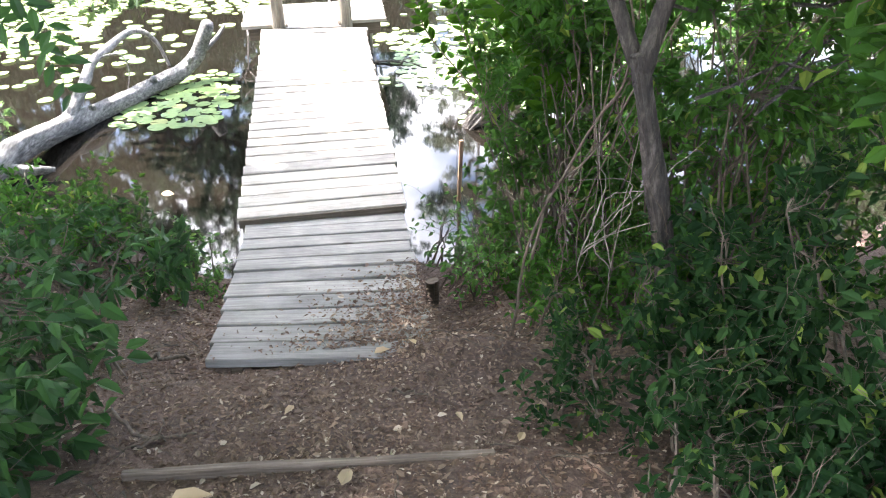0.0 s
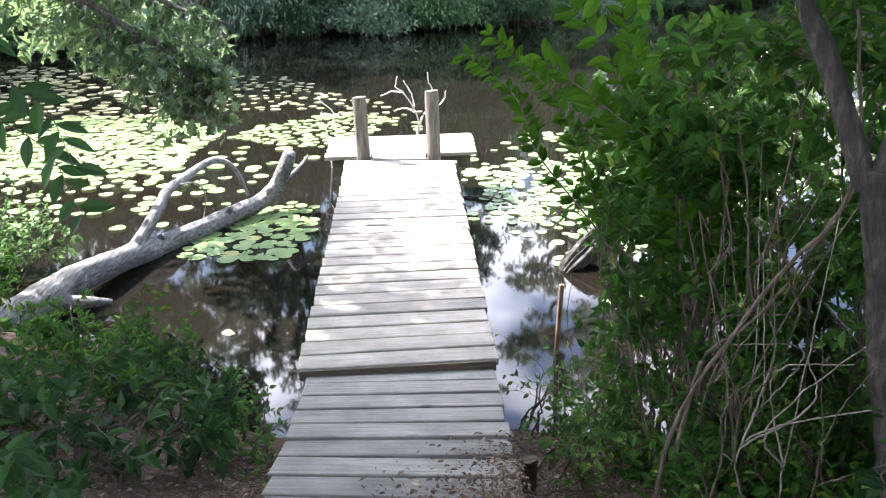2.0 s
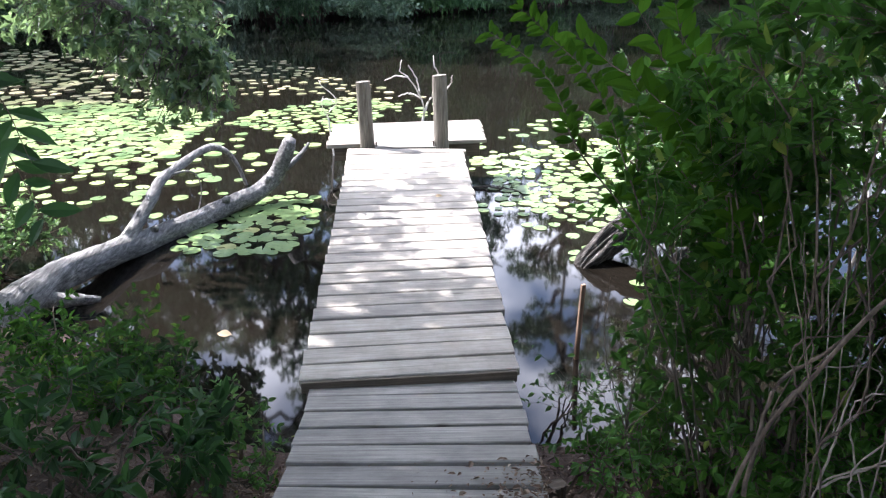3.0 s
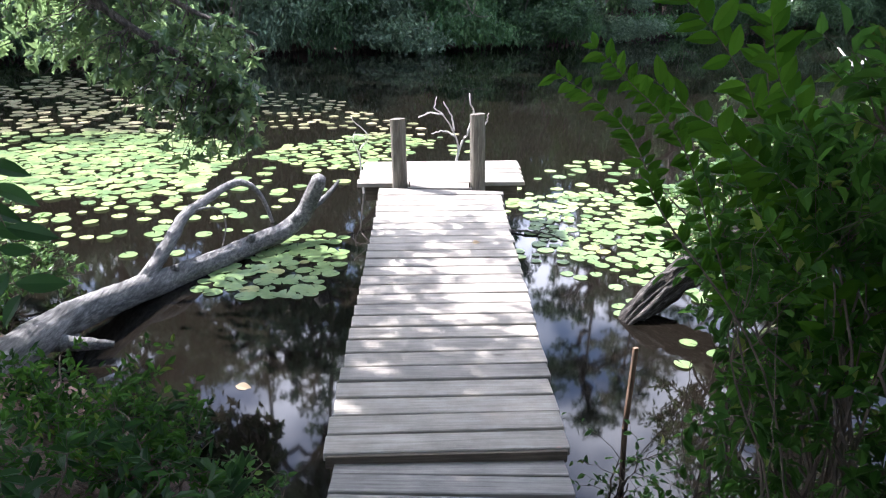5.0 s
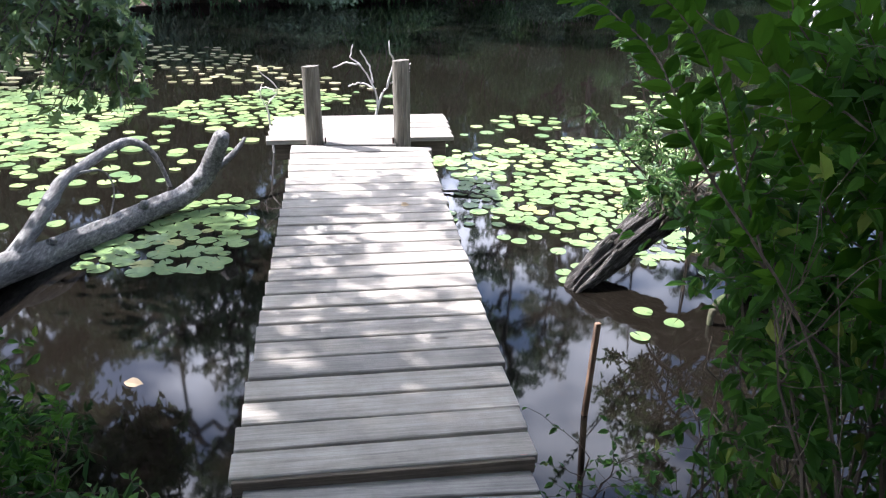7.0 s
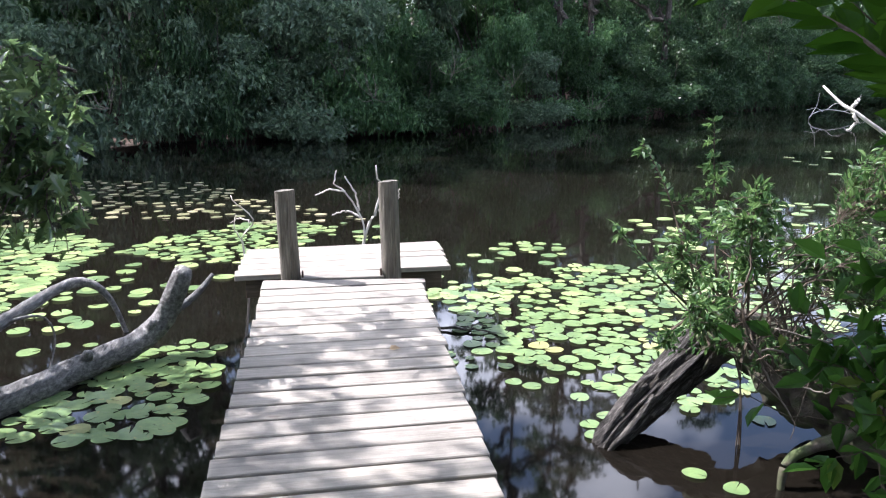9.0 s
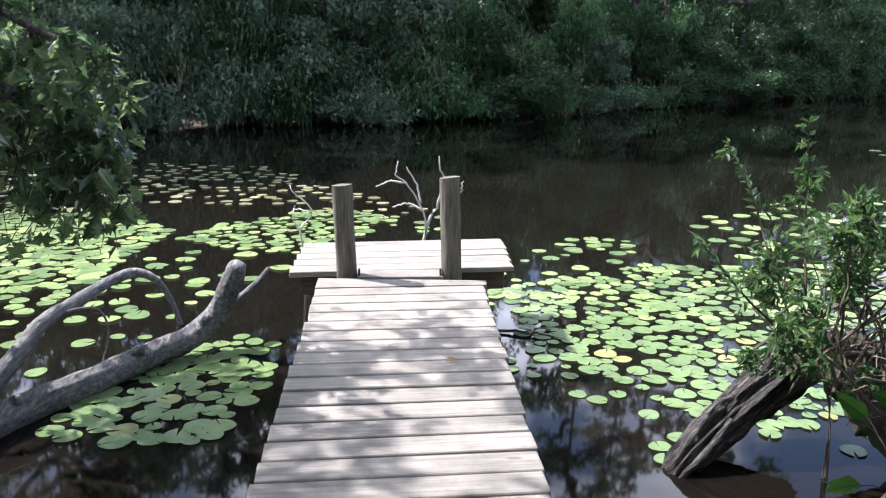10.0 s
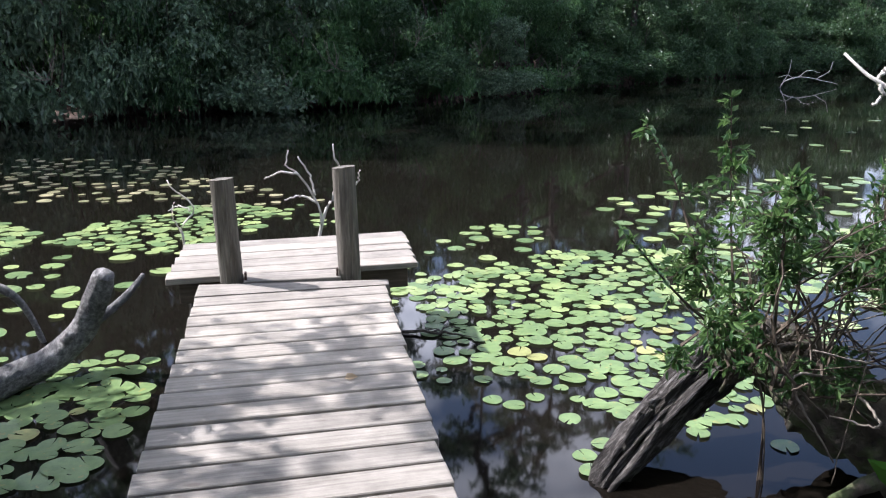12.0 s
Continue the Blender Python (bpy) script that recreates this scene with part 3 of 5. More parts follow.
log_thing("fallen_log", "bare grey fallen trunk lying out over the water", [
    ("trunk", [(-2.62, 0.3, -0.16), (-2.45, 0.95, -0.26), (-2.37, 1.5, -0.33), (-2.32, 1.95, -0.36), (-2.2, 2.3, -0.385), (-2.1, 2.62, -0.425), (-1.95, 3.0, -0.47), (-1.73, 3.35, -0.47), (-1.48, 3.7, -0.44), (-1.27, 3.94, -0.4), (-1.14, 4.03, -0.3), (-1.06, 4.03, -0.16), (-0.99, 3.99, 0.0), (-0.965, 3.97, 0.05)],
     [0.13, 0.12, 0.114, 0.108, 0.1, 0.094, 0.088, 0.082, 0.078, 0.075, 0.073, 0.07, 0.064, 0.05], 22, 0.1),
    ("branch", [(-2.09, 2.66, -0.43), (-2.045, 2.87, -0.34), (-2.01, 3.2, -0.245), (-2.01, 3.6, -0.18), (-1.955, 3.95, -0.17), (-1.868, 4.25, -0.139), (-1.773, 4.47, -0.136), (-1.655, 4.5, -0.176), (-1.563, 4.52, -0.306), (-1.48, 4.53, -0.56)],
     [0.062, 0.056, 0.05, 0.046, 0.042, 0.038, 0.034, 0.026, 0.02, 0.015], 12, 0.14),
    ("twig", [(-1.99, 3.7, -0.17), (-1.83, 3.9, -0.2), (-1.76, 3.9, -0.34), (-1.79, 3.8, -0.56)], [0.012, 0.009, 0.007, 0.006], 6, 0.1),
    ("knot", [(-1.93, 2.98, -0.4), (-1.91, 2.97, -0.375), (-1.9, 2.96, -0.362)], [0.034, 0.026, 0.012], 9, 0.3),
    ("knot", [(-1.5, 3.62, -0.38), (-1.48, 3.6, -0.35), (-1.47, 3.59, -0.335)], [0.036, 0.026, 0.012], 9, 0.3),
    ("knot", [(-1.2, 3.95, -0.31), (-1.17, 3.94, -0.28), (-1.16, 3.93, -0.265)], [0.036, 0.026, 0.012], 9, 0.3),
    ("branch_stub", [(-1.12, 4.06, -0.27), (-1.04, 4.2, -0.25), (-0.95, 4.36, -0.2), (-0.875, 4.53, -0.125)], [0.04, 0.03, 0.024, 0.013], 9, 0.12),
    ("root_stub", [(-2.34, 1.75, -0.4), (-2.12, 1.78, -0.42), (-1.96, 1.82, -0.44)], [0.06, 0.045, 0.02], 8, 0.2),
    ("root_stub", [(-2.3, 1.95, -0.42), (-2.22, 1.92, -0.52), (-2.2, 1.9, -0.7)], [0.05, 0.04, 0.03], 8, 0.2),
], M_LOG)

log_thing("leaning_stump", "furrowed leaning trunk rising out of the water", [
    ("trunk", [(1.22, 2.36, -0.66), (1.335, 2.43, -0.52), (1.5, 2.53, -0.4), (1.72, 2.64, -0.27), (1.99, 2.75, -0.14)], [0.02, 0.062, 0.088, 0.098, 0.1], 60, 0.14),
    ("splinter", [(1.3, 2.34, -0.53), (1.42, 2.39, -0.44), (1.58, 2.49, -0.31)], [0.012, 0.022, 0.016], 6, 0.4),
    ("splinter", [(1.35, 2.48, -0.46), (1.5, 2.59, -0.33), (1.65, 2.67, -0.22)], [0.01, 0.018, 0.012], 6, 0.4),
], M_STUMP, "stump", 0.5)
log_thing("mossy_trunk", "dark mossy root mass and bent trunk above the water", [
    ("trunk", [(1.93, 2.73, -0.14), (2.1, 2.64, -0.06), (2.22, 2.5, -0.14), (2.36, 2.34, -0.24), (2.53, 2.16, -0.36), (2.9, 1.8, -0.6)], [0.09, 0.12, 0.15, 0.165, 0.17, 0.17], 36, 0.3),
    ("root", [(2.5, 2.1, -0.28), (2.3, 1.98, -0.34), (2.1, 1.93, -0.36), (1.98, 1.9, -0.42), (1.94, 1.86, -0.62)], [0.04, 0.032, 0.026, 0.022, 0.016], 7, 0.2),
    ("root", [(2.2, 2.45, 0.02), (2.0, 2.35, 0.06), (1.86, 2.4, -0.04), (1.8, 2.42, -0.16)], [0.02, 0.016, 0.012, 0.008], 7, 0.2),
], M_MOSSY, "trunk", 0.4)


def dead_branch(name, label, lines, mat, thick):
    o = np.array(lines[0][0], float)
    root = thing(name, o, label, "branch")
    for k, pts in enumerate(lines):
        line = spline(np.array(pts) - o, 14)
        line[1:-1] += rng.normal(0, 0.006, (12, 3))
        v, f = tubes([(line, np.linspace(thick * (1 if k == 0 else 0.6), thick * 0.35, 14))], 6)
        child("main_stem" if k == 0 else "side_twig", mesh_from("twig", v, f, mat, True), root)
    return root


dead_branch("dead_branch", "bleached dead branch sticking up behind the platform", [
    [(0.2, 5.8, -0.75), (0.22, 5.85, -0.26), (0.3, 5.9, -0.02), (0.34, 5.9, 0.04), (0.4, 5.95, 0.26), (0.37, 5.9, 0.34), (0.35, 5.9, 0.46)],
    [(0.24, 5.86, -0.18), (0.22, 5.9, 0.0), (0.08, 5.9, 0.23), (-0.01, 5.9, 0.3), (0.01, 5.9, 0.42)],
    [(0.08, 5.9, 0.23), (-0.06, 5.9, 0.25), (-0.18, 5.9, 0.2)],
    [(0.21, 5.9, 0.0), (0.1, 5.95, 0.05), (-0.04, 5.95, 0.02)],
    [(0.2, 5.9, 0.06), (0.17, 5.95, 0.2), (0.08, 5.95, 0.36)],
    [(0.36, 5.9, 0.06), (0.47, 5.92, 0.08), (0.54, 5.95, 0.16), (0.56, 5.95, 0.24)],
], M_BLEACHED, 0.017)
dead_branch("dead_branch", "thin bleached forked twig leaning out of the water", [
    [(-0.72, 5.5, -0.7), (-0.76, 5.6, -0.2), (-0.78, 5.6, -0.1), (-0.68, 5.6, 0.06), (-0.78, 5.62, 0.16), (-0.86, 5.65, 0.26)],
    [(-0.78, 5.6, -0.12), (-0.84, 5.6, 0.0), (-0.82, 5.62, 0.1)],
    [(-0.7, 5.6, 0.04), (-0.8, 5.65, 0.06), (-0.88, 5.7, 0.02)],
], M_BLEACHED, 0.011)
dead_branch("dead_branch", "bleached forked snag above the water by the bank", [
    [(3.9, 3.1, -0.9), (3.7, 3.2, 0.3), (3.42, 3.3, 0.78), (3.22, 3.36, 0.96), (3.1, 3.42, 1.06), (3.05, 3.48, 1.11), (2.99, 3.57, 1.2)],
    [(3.1, 3.42, 1.06), (3.12, 3.4, 0.99), (3.06, 3.38, 0.94)],
    [(3.1, 3.42, 1.07), (3.15, 3.44, 1.13)],
    [(3.42, 3.3, 0.78), (3.5, 3.35, 0.95), (3.56, 3.4, 1.05)],
], M_BLEACHED, 0.02)
dead_branch("dead_branch", "pale tangled snag in the water by the far bank", [
    [(14.6, 23.2, -0.8), (14.6, 23.2, -0.4), (15.2, 23.3, -0.2), (15.9, 23.3, -0.3), (16.6, 23.4, -0.45)],
    [(14.6, 23.2, -0.42), (14.8, 23.2, -0.05), (14.85, 23.2, 0.3)],
    [(15.2, 23.3, -0.2), (15.5, 23.3, -0.02), (15.9, 23.3, -0.08)],
    [(15.0, 23.2, -0.26), (14.7, 23.1, -0.14), (14.4, 23.1, -0.2)],
    [(15.8, 23.3, -0.28), (16.2, 23.3, -0.05), (16.3, 23.3, 0.25)],
], M_BLEACHED, 0.02)


for x, y, z, k in ((-0.25, 18.3, -0.45, 1.15), (2.9, 19.8, 0.8, 0.9), (7.6, 23.4, -0.3, 0.9), (-4.6, 16.9, 0.2, 0.8), (0.9, 18.6, 0.3, 0.8), (4.6, 20.6, 0.5, 0.8)):
    fan = [[(x, y, z), (x + 0.1 * k, y - 0.1, z + 0.35 * k), (x + 0.02, y - 0.15, z + 0.85 * k)]]
    for _ in range(6):
        a, b = rng.uniform(-0.7, 0.7), rng.uniform(0.1, 0.8)
        fan.append([(x + 0.05, y - 0.05, z + 0.15 * k), (x + 0.5 * a * k, y - 0.2, z + 0.6 * b * k), (x + a * k, y - 0.25, z + b * k + rng.uniform(-0.1, 0.2))])
    dead_branch("dead_branch", "bare pale twigs hanging over the far bank", fan, M_DRYTWIG, 0.014)


dead_branch("floating_branch", "thin dark branch floating among the lily pads", [
    [(0.6, 4.3, -0.53), (0.72, 4.3, -0.5), (0.88, 4.24, -0.505), (1.0, 4.2, -0.5), (1.16, 4.1, -0.52)],
    [(0.86, 4.25, -0.505), (0.96, 4.3, -0.49), (1.05, 4.31, -0.51)],
], M_BARK, 0.013)


# ---------------------------------------------------------------- lily pads
def pad_mesh(mat, seed):
    """A round floating leaf with a slit and a slightly curled rim."""
    rr = random.Random(seed)
    bm = bmesh.new()
    heart = bm.verts.new((0, 0, 0.002))
    n = 20
    slit = rr.uniform(0.04, 0.16)
    rims = []
    for i in range(n + 1):
        a = slit + (2 * math.pi - 2 * slit) * i / n
        w = 1 + 0.04 * math.sin(3 * a + seed) + rr.uniform(-0.02, 0.02)
        curl = 0.03 * max(0, math.sin(a * 2 + seed)) ** 2 + rr.uniform(0, 0.012)
        inner = bm.verts.new((0.6 * w * math.cos(a), 0.6 * w * math.sin(a), 0.004))
        outer = bm.verts.new((w * math.cos(a), w * math.sin(a), 0.006 + curl))
        rims.append((inner, outer))
    for (a, b), (c, d) in zip(rims, rims[1:]):
        bm.faces.new((heart, a, c))
        bm.faces.new((a, b, d, c))
    me = bpy.data.meshes.new("lily_pad")
    bm.to_mesh(me)
    bm.free()
    me.materials.append(mat)
    me.polygons.foreach_set("use_smooth", np.ones(len(me.polygons), bool))
    return me


def inside(x, y, poly):
    hit = False
    for (x0, y0), (x1, y1) in zip(poly, poly[1:] + poly[:1]):
        if (y0 > y) != (y1 > y) and x < (x1 - x0) * (y - y0) / (y1 - y0) + x0:
            hit = not hit
    return hit


BEDS = [  # outline, spacing, share kept, radius
    ([(0.62, 4.2), (0.95, 3.75), (1.35, 3.35), (1.6, 3.0), (2.05, 2.75), (2.7, 3.2), (3.1, 4.6), (3.2, 5.9), (2.2, 6.0), (1.2, 5.5), (0.72, 5.3)], 0.09, 0.93, 0.062),
    ([(0.7, 5.4), (1.2, 5.6), (2.1, 6.1), (2.2, 6.7), (1.6, 7.0), (1.0, 6.6)], 0.17, 0.5, 0.07),
    ([(1.6, 6.6), (2.25, 6.35), (2.3, 6.9), (1.7, 7.1)], 0.13, 0.8, 0.075),
    ([(0.6, 3.6), (1.2, 3.1), (1.4, 3.4), (0.8, 4.0)], 0.12, 0.6, 0.052),
    ([(2.0, 2.4), (2.9, 2.6), (3.6, 4.0), (2.7, 3.3)], 0.17, 0.6, 0.08),
    ([(2.7, 3.3), (3.6, 4.0), (4.6, 4.8), (5.0, 5.3), (3.2, 5.9), (3.1, 4.6)], 0.115, 0.88, 0.07),
    ([(3.2, 5.9), (5.0, 5.2), (7.4, 7.0), (7.0, 9.0), (4.6, 8.8), (3.0, 7.7)], 0.23, 0.62, 0.09),
    ([(7.0, 8.0), (11, 10), (12, 15), (9, 15)], 0.5, 0.4, 0.1),
    ([(-1.75, 2.85), (-1.3, 2.7), (-0.92, 2.72), (-0.78, 3.3), (-0.74, 3.7), (-0.95, 4.3), (-1.3, 4.1), (-1.7, 3.5)], 0.094, 0.93, 0.07),
    ([(-2.6, 3.6), (-2.1, 3.4), (-1.7, 4.1), (-1.3, 5.3), (-1.9, 5.9), (-2.7, 5.2)], 0.17, 0.6, 0.075),
    ([(-2.15, 7.1), (-1.6, 6.7), (-0.95, 6.5), (-0.3, 7.3), (-0.15, 8.1), (-0.8, 8.65), (-1.9, 7.7)], 0.1, 0.92, 0.062),
    ([(-2.5, 5.5), (-1.2, 5.6), (-0.6, 6.4), (-2.2, 7.0)], 0.24, 0.5, 0.09),
    ([(-3.2, 9.0), (-1.2, 8.6), (0.4, 7.2), (0.6, 8.2), (-0.6, 9.6), (-2.0, 11.8), (-3.9, 12.2)], 0.17, 0.66, 0.066),
    ([(-3.5, 5.2), (-2.55, 5.3), (-2.3, 7.4), (-3.4, 8.6), (-4.6, 8.6), (-5.4, 7.0), (-5.2, 5.3)], 0.105, 0.97, 0.078),
    ([(-3.5, 3.6), (-2.8, 4.0), (-2.5, 5.2), (-3.5, 5.1), (-5.2, 5.2), (-5.0, 4.4)], 0.15, 0.66, 0.07),
    ([(-4.2, 8.6), (-3.2, 8.8), (-4.2, 12.4), (-7.4, 13.6), (-8.0, 10.0), (-5.6, 7.4)], 0.19, 0.8, 0.095),
]
pr = random.Random(11)
pads = []
for poly, gap, keep, rad in BEDS:
    x0, x1 = min(p[0] for p in poly), max(p[0] for p in poly)
    y0, y1 = min(p[1] for p in poly), max(p[1] for p in poly)
    mine = []
    for _ in range(int(6 * (x1 - x0) * (y1 - y0) / gap ** 2)):
        x, y = pr.uniform(x0, x1), pr.uniform(y0, y1)
        if not inside(x, y, poly) or noise.noise((x * 1.7, y * 1.7, 8)) > keep - 0.25 and keep < 0.95 and pr.random() > keep * 0.5:
            continue
        if all((x - a) ** 2 + (y - b) ** 2 > gap * gap for a, b, _, _ in mine):
            mine.append((x, y, rad * pr.choice((0.65, 0.85, 1, 1, 1.1, 1.2)), pr.random()))
    pads += [m for m in mine if pr.random() < keep]
pads += [(x, y, 0.058, 0.5) for x, y in ((1.28, 2.5), (1.3, 2.64), (1.42, 2.72), (-0.62, 4.05), (-0.8, 4.1), (1.62, 2.05), (1.5, 1.75), (1.9, 2.75), (1.75, 1.9), (1.35, 3.0))]
pads = [p for p in pads if not (-0.62 < p[0] < 0.68 and p[1] < 4.0) and not (-0.8 < p[0] < 0.85 and 3.8 < p[1] < 4.9)]
pads.sort(key=lambda p: math.hypot(p[0], p[1] + 1))
green = [pad_mesh(M_PAD, k) for k in range(6)]
yellow = [pad_mesh(M_PADOLD, 20 + k) for k in range(2)]
rest = {False: ([], []), True: ([], [])}
for k, (x, y, rad, tone) in enumerate(pads):
    old = tone > 0.945
    me = (yellow if old else green)[pr.randrange(2 if old else 6)]
    spin, lift = pr.uniform(0, 6.28), WATER + 0.002 + 0.009 * pr.random()
    tilt = (pr.gauss(0, 0.025), pr.gauss(0, 0.025), spin)
    if k < 290:
        ob = new("lily_pad", me)
        ob.location, ob.rotation_euler, ob.scale = (x, y, lift), tilt, (rad, rad * pr.uniform(0.9, 1.0), rad)
        tagged(ob, "yellowing round lily pad on the water" if old else "flat green round lily pad floating on the water", "lily pad", "lily pads on the pond")
    else:
        turn = Matrix.LocRotScale((x, y, lift), Euler(tilt), (rad, rad, rad))
        verts, faces = rest[y > 8.4 and x < 2]
        b = len(verts)
        verts += [turn @ v.co for v in me.vertices]
        faces += [[b + i for i in f.vertices] for f in me.polygons]
for tan, (verts, faces) in rest.items():
    tagged(new("lily_pads", mesh_from("lily_pads", verts, faces, M_PADTAN if tan else M_PAD, True)),
           "thin tan and green lily pads far out on the pond" if tan else "drifts of green lily pads farther out on the pond", "lily pads", kind="stuff")

v, f = leaf_sheet(np.zeros((1, 3)), np.array([[1.0, -0.25, 0.06]]), np.array([[0.0, -0.35, 1.0]]), 0.1, 0.06, fine=True)
ob = new("floating_leaf", mesh_from("floating_leaf", v, f, M_DRYLEAF))
ob.location = (-1.15, 1.45, WATER + 0.006)
tagged(ob, "curled pale dead leaf floating on the water", "leaf", "dry leaves")


# ---------------------------------------------------------------- shrubs of the near bank
def loose(blobs, count, low=0.1, high=0.24):
    """Breaks large blobs into many small ones, so that the outline is uneven and has gaps."""
    return [(c, rng.uniform(low, high) * rng.uniform(0.7, 1.3, 3)) for c in in_blobs(count, blobs, 0.8)]


def bush(label, spot, blobs, stems, twigs, per_twig, leaf, mat=M_SHRUB, wood=M_TWIG, clumps=0, **more):
    x, y = spot
    base = (x, y, ground_z(x, y) - 0.03)
    parts = loose(blobs, clumps or max(6, stems * 2))
    return plant("shrub", label, "shrub", base, stems_to(base, blobs, stems, 0.12), parts, twigs, per_twig, leaf, mat, wood, group="shrubs on the bank", **more)


# beside the ramp, on the side of the fallen log
bush("leafy green shrub beside the ramp", (-1.15, -0.75), [((-1.3, -0.8, 0.2), (0.45, 0.5, 0.28)), ((-0.86, -0.5, 0.02), (0.18, 0.35, 0.16))], 16, 130, 7, 0.085, M_BROAD, width=0.46)
bush("leafy green shrub by the water", (-1.35, 0.45), [((-1.5, 0.15, -0.2), (0.5, 0.45, 0.24)), ((-0.95, 0.05, -0.32), (0.24, 0.32, 0.14))], 16, 135, 7, 0.075, M_BROAD, width=0.42)
bush("low leafy shrub by the fallen log", (-1.9, 1.2), [((-1.85, 0.8, -0.32), (0.4, 0.4, 0.16)), ((-1.45, 0.85, -0.4), (0.26, 0.3, 0.1))], 9, 110, 8, 0.06, M_SHADELEAF, width=0.36)
bush("tall shrub with broad leaves beside the trail", (-1.1, -2.3), [((-1.2, -2.2, 0.75), (0.45, 0.5, 0.55)), ((-0.95, -2.7, 0.6), (0.24, 0.35, 0.4))], 10, 190, 7, 0.085, M_BROAD)
bush("low shrub with dark stems beside the trail", (-0.95, -1.6), [((-1.1, -1.55, 0.42), (0.35, 0.45, 0.32))], 9, 140, 7, 0.07, M_BROAD)
bush("dense shrub under the oak", (-2.5, -0.6), [((-2.3, -0.7, 0.18), (0.8, 0.8, 0.36)), ((-2.95, 0.3, 0.1), (0.4, 0.45, 0.28))], 14, 400, 9, 0.055, M_SHADETHICKET)
bush("low leafy shrub over the root of the fallen log", (-2.6, 0.9), [((-2.5, 0.9, -0.1), (0.3, 0.4, 0.2)), ((-2.75, 1.5, -0.15), (0.3, 0.4, 0.2))], 10, 230, 8, 0.05, M_SHADETHICKET)
bush("low shrub on the bank behind the fallen log", (-3.3, 1.5), [((-3.2, 1.5, -0.05), (0.5, 0.55, 0.22))], 10, 260, 8, 0.055, M_SHADETHICKET)
bush("pale grassy shrub behind the fallen log", (-3.1, 2.4), [((-3.0, 2.5, -0.2), (0.5, 0.5, 0.26)), ((-2.7, 2.7, -0.35), (0.25, 0.35, 0.14))], 10, 220, 9, 0.055, M_BAYLEAF)

bush("seedlings on the muddy bank", (-0.72, -0.35), [((-0.7, -0.3, -0.12), (0.16, 0.4, 0.14))], 7, 120, 7, 0.035)
bush("sparse waterside plants beside the ramp", (0.75, 0.1), [((0.78, 0.15, -0.22), (0.2, 0.2, 0.12))], 6, 30, 6, 0.035)
bush("low leafy plants on the bank beside the ramp", (0.8, -0.6), [((0.82, -0.6, 0.0), (0.18, 0.42, 0.14))], 8, 70, 7, 0.04)

# the thicket on the other side; most leaves carry its shade in their colour
bush("dense leafy thicket beside the ramp", (1.3, -0.7), [((1.2, -0.6, 0.85), (0.45, 0.5, 0.65)), ((1.0, -0.35, 0.35), (0.26, 0.35, 0.4))], 16, 400, 8, 0.06, M_SHADETHICKET)
bush("dense leafy thicket by the water", (1.5, 0.1), [((1.62, 0.1, 0.5), (0.45, 0.4, 0.8)), ((1.25, 0.2, 0.75), (0.24, 0.26, 0.45))], 16, 190, 8, 0.066, M_SHADETHICKET)
bush("shaded leafy sprigs leaning over the water", (1.12, -0.2), [((1.06, 0.02, 0.66), (0.18, 0.22, 0.3)), ((1.12, 0.0, 0.24), (0.18, 0.24, 0.2)), ((1.32, 0.1, 0.95), (0.22, 0.22, 0.28))], 14, 100, 8, 0.066, M_SHADETHICKET)
bush("tall leafy thicket behind the forked tree", (2.0, -1.0), [((2.1, -0.9, 1.1), (0.9, 0.7, 1.1)), ((1.5, -1.2, 1.3), (0.45, 0.4, 0.6))], 16, 620, 9, 0.064, M_SHADETHICKET)
bush("shaded leafy branches in front of the thicket", (1.35, -0.75), [((1.25, -0.9, 1.45), (0.35, 0.4, 0.3)), ((1.3, -0.35, 1.2), (0.32, 0.3, 0.26))], 12, 170, 8, 0.07, M_SHADETHICKET)
# the next four wear the leaf whose colour already holds the shade
bush("shaded leafy thicket beside the trail", (1.75, -2.5), [((1.75, -2.4, 0.75), (0.7, 0.65, 0.6)), ((1.3, -2.55, 0.6), (0.3, 0.4, 0.35))], 16, 680, 8, 0.052, M_SHADELEAF)
bush("leafy shrub at the foot of the forked tree", (1.2, -2.3), [((1.18, -2.25, 0.65), (0.3, 0.2, 0.42))], 9, 300, 8, 0.05, M_SHADELEAF)
bush("low broad-leaved plant at the trail's edge", (0.98, -3.0), [((0.98, -2.9, 0.72), (0.22, 0.35, 0.22))], 6, 80, 7, 0.042, M_SHADELEAF)
bush("low seedlings at the trail's edge", (0.9, -2.3), [((0.88, -2.2, 0.4), (0.18, 0.5, 0.14))], 7, 110, 6, 0.045, M_SHADELEAF)
bush("low green plants at the foot of the thicket", (0.95, -1.4), [((0.95, -1.4, 0.22), (0.2, 0.55, 0.16))], 7, 110, 6, 0.045, M_SHADETHICKET)
for spot in ((-1.7, -0.6), (-1.2, 0.1), (-1.7, 0.7), (1.6, -0.35), (1.95, -0.3), (1.5, -0.7), (2.4, -0.25), (2.0, -1.4), (2.7, -0.9), (1.15, -0.2), (1.2, -0.8), (1.3, -1.4), (1.7, -1.1), (2.2, -0.7), (3.2, -2.3), (2.4, -3.2)):
    gz0 = ground_z(*spot)
    bush("low leafy undergrowth on the bank", spot, [((*spot, gz0 + 0.16), (0.45, 0.42, 0.2))], 8, 150, 8, 0.05, M_SHADETHICKET)
bush("low leafy shrubs at the water's edge", (2.2, -0.3), [((2.1, 0.0, 0.0), (0.5, 0.35, 0.34)), ((2.9, 0.0, 0.05), (0.5, 0.4, 0.4))], 14, 420, 9, 0.055, M_SHADETHICKET)
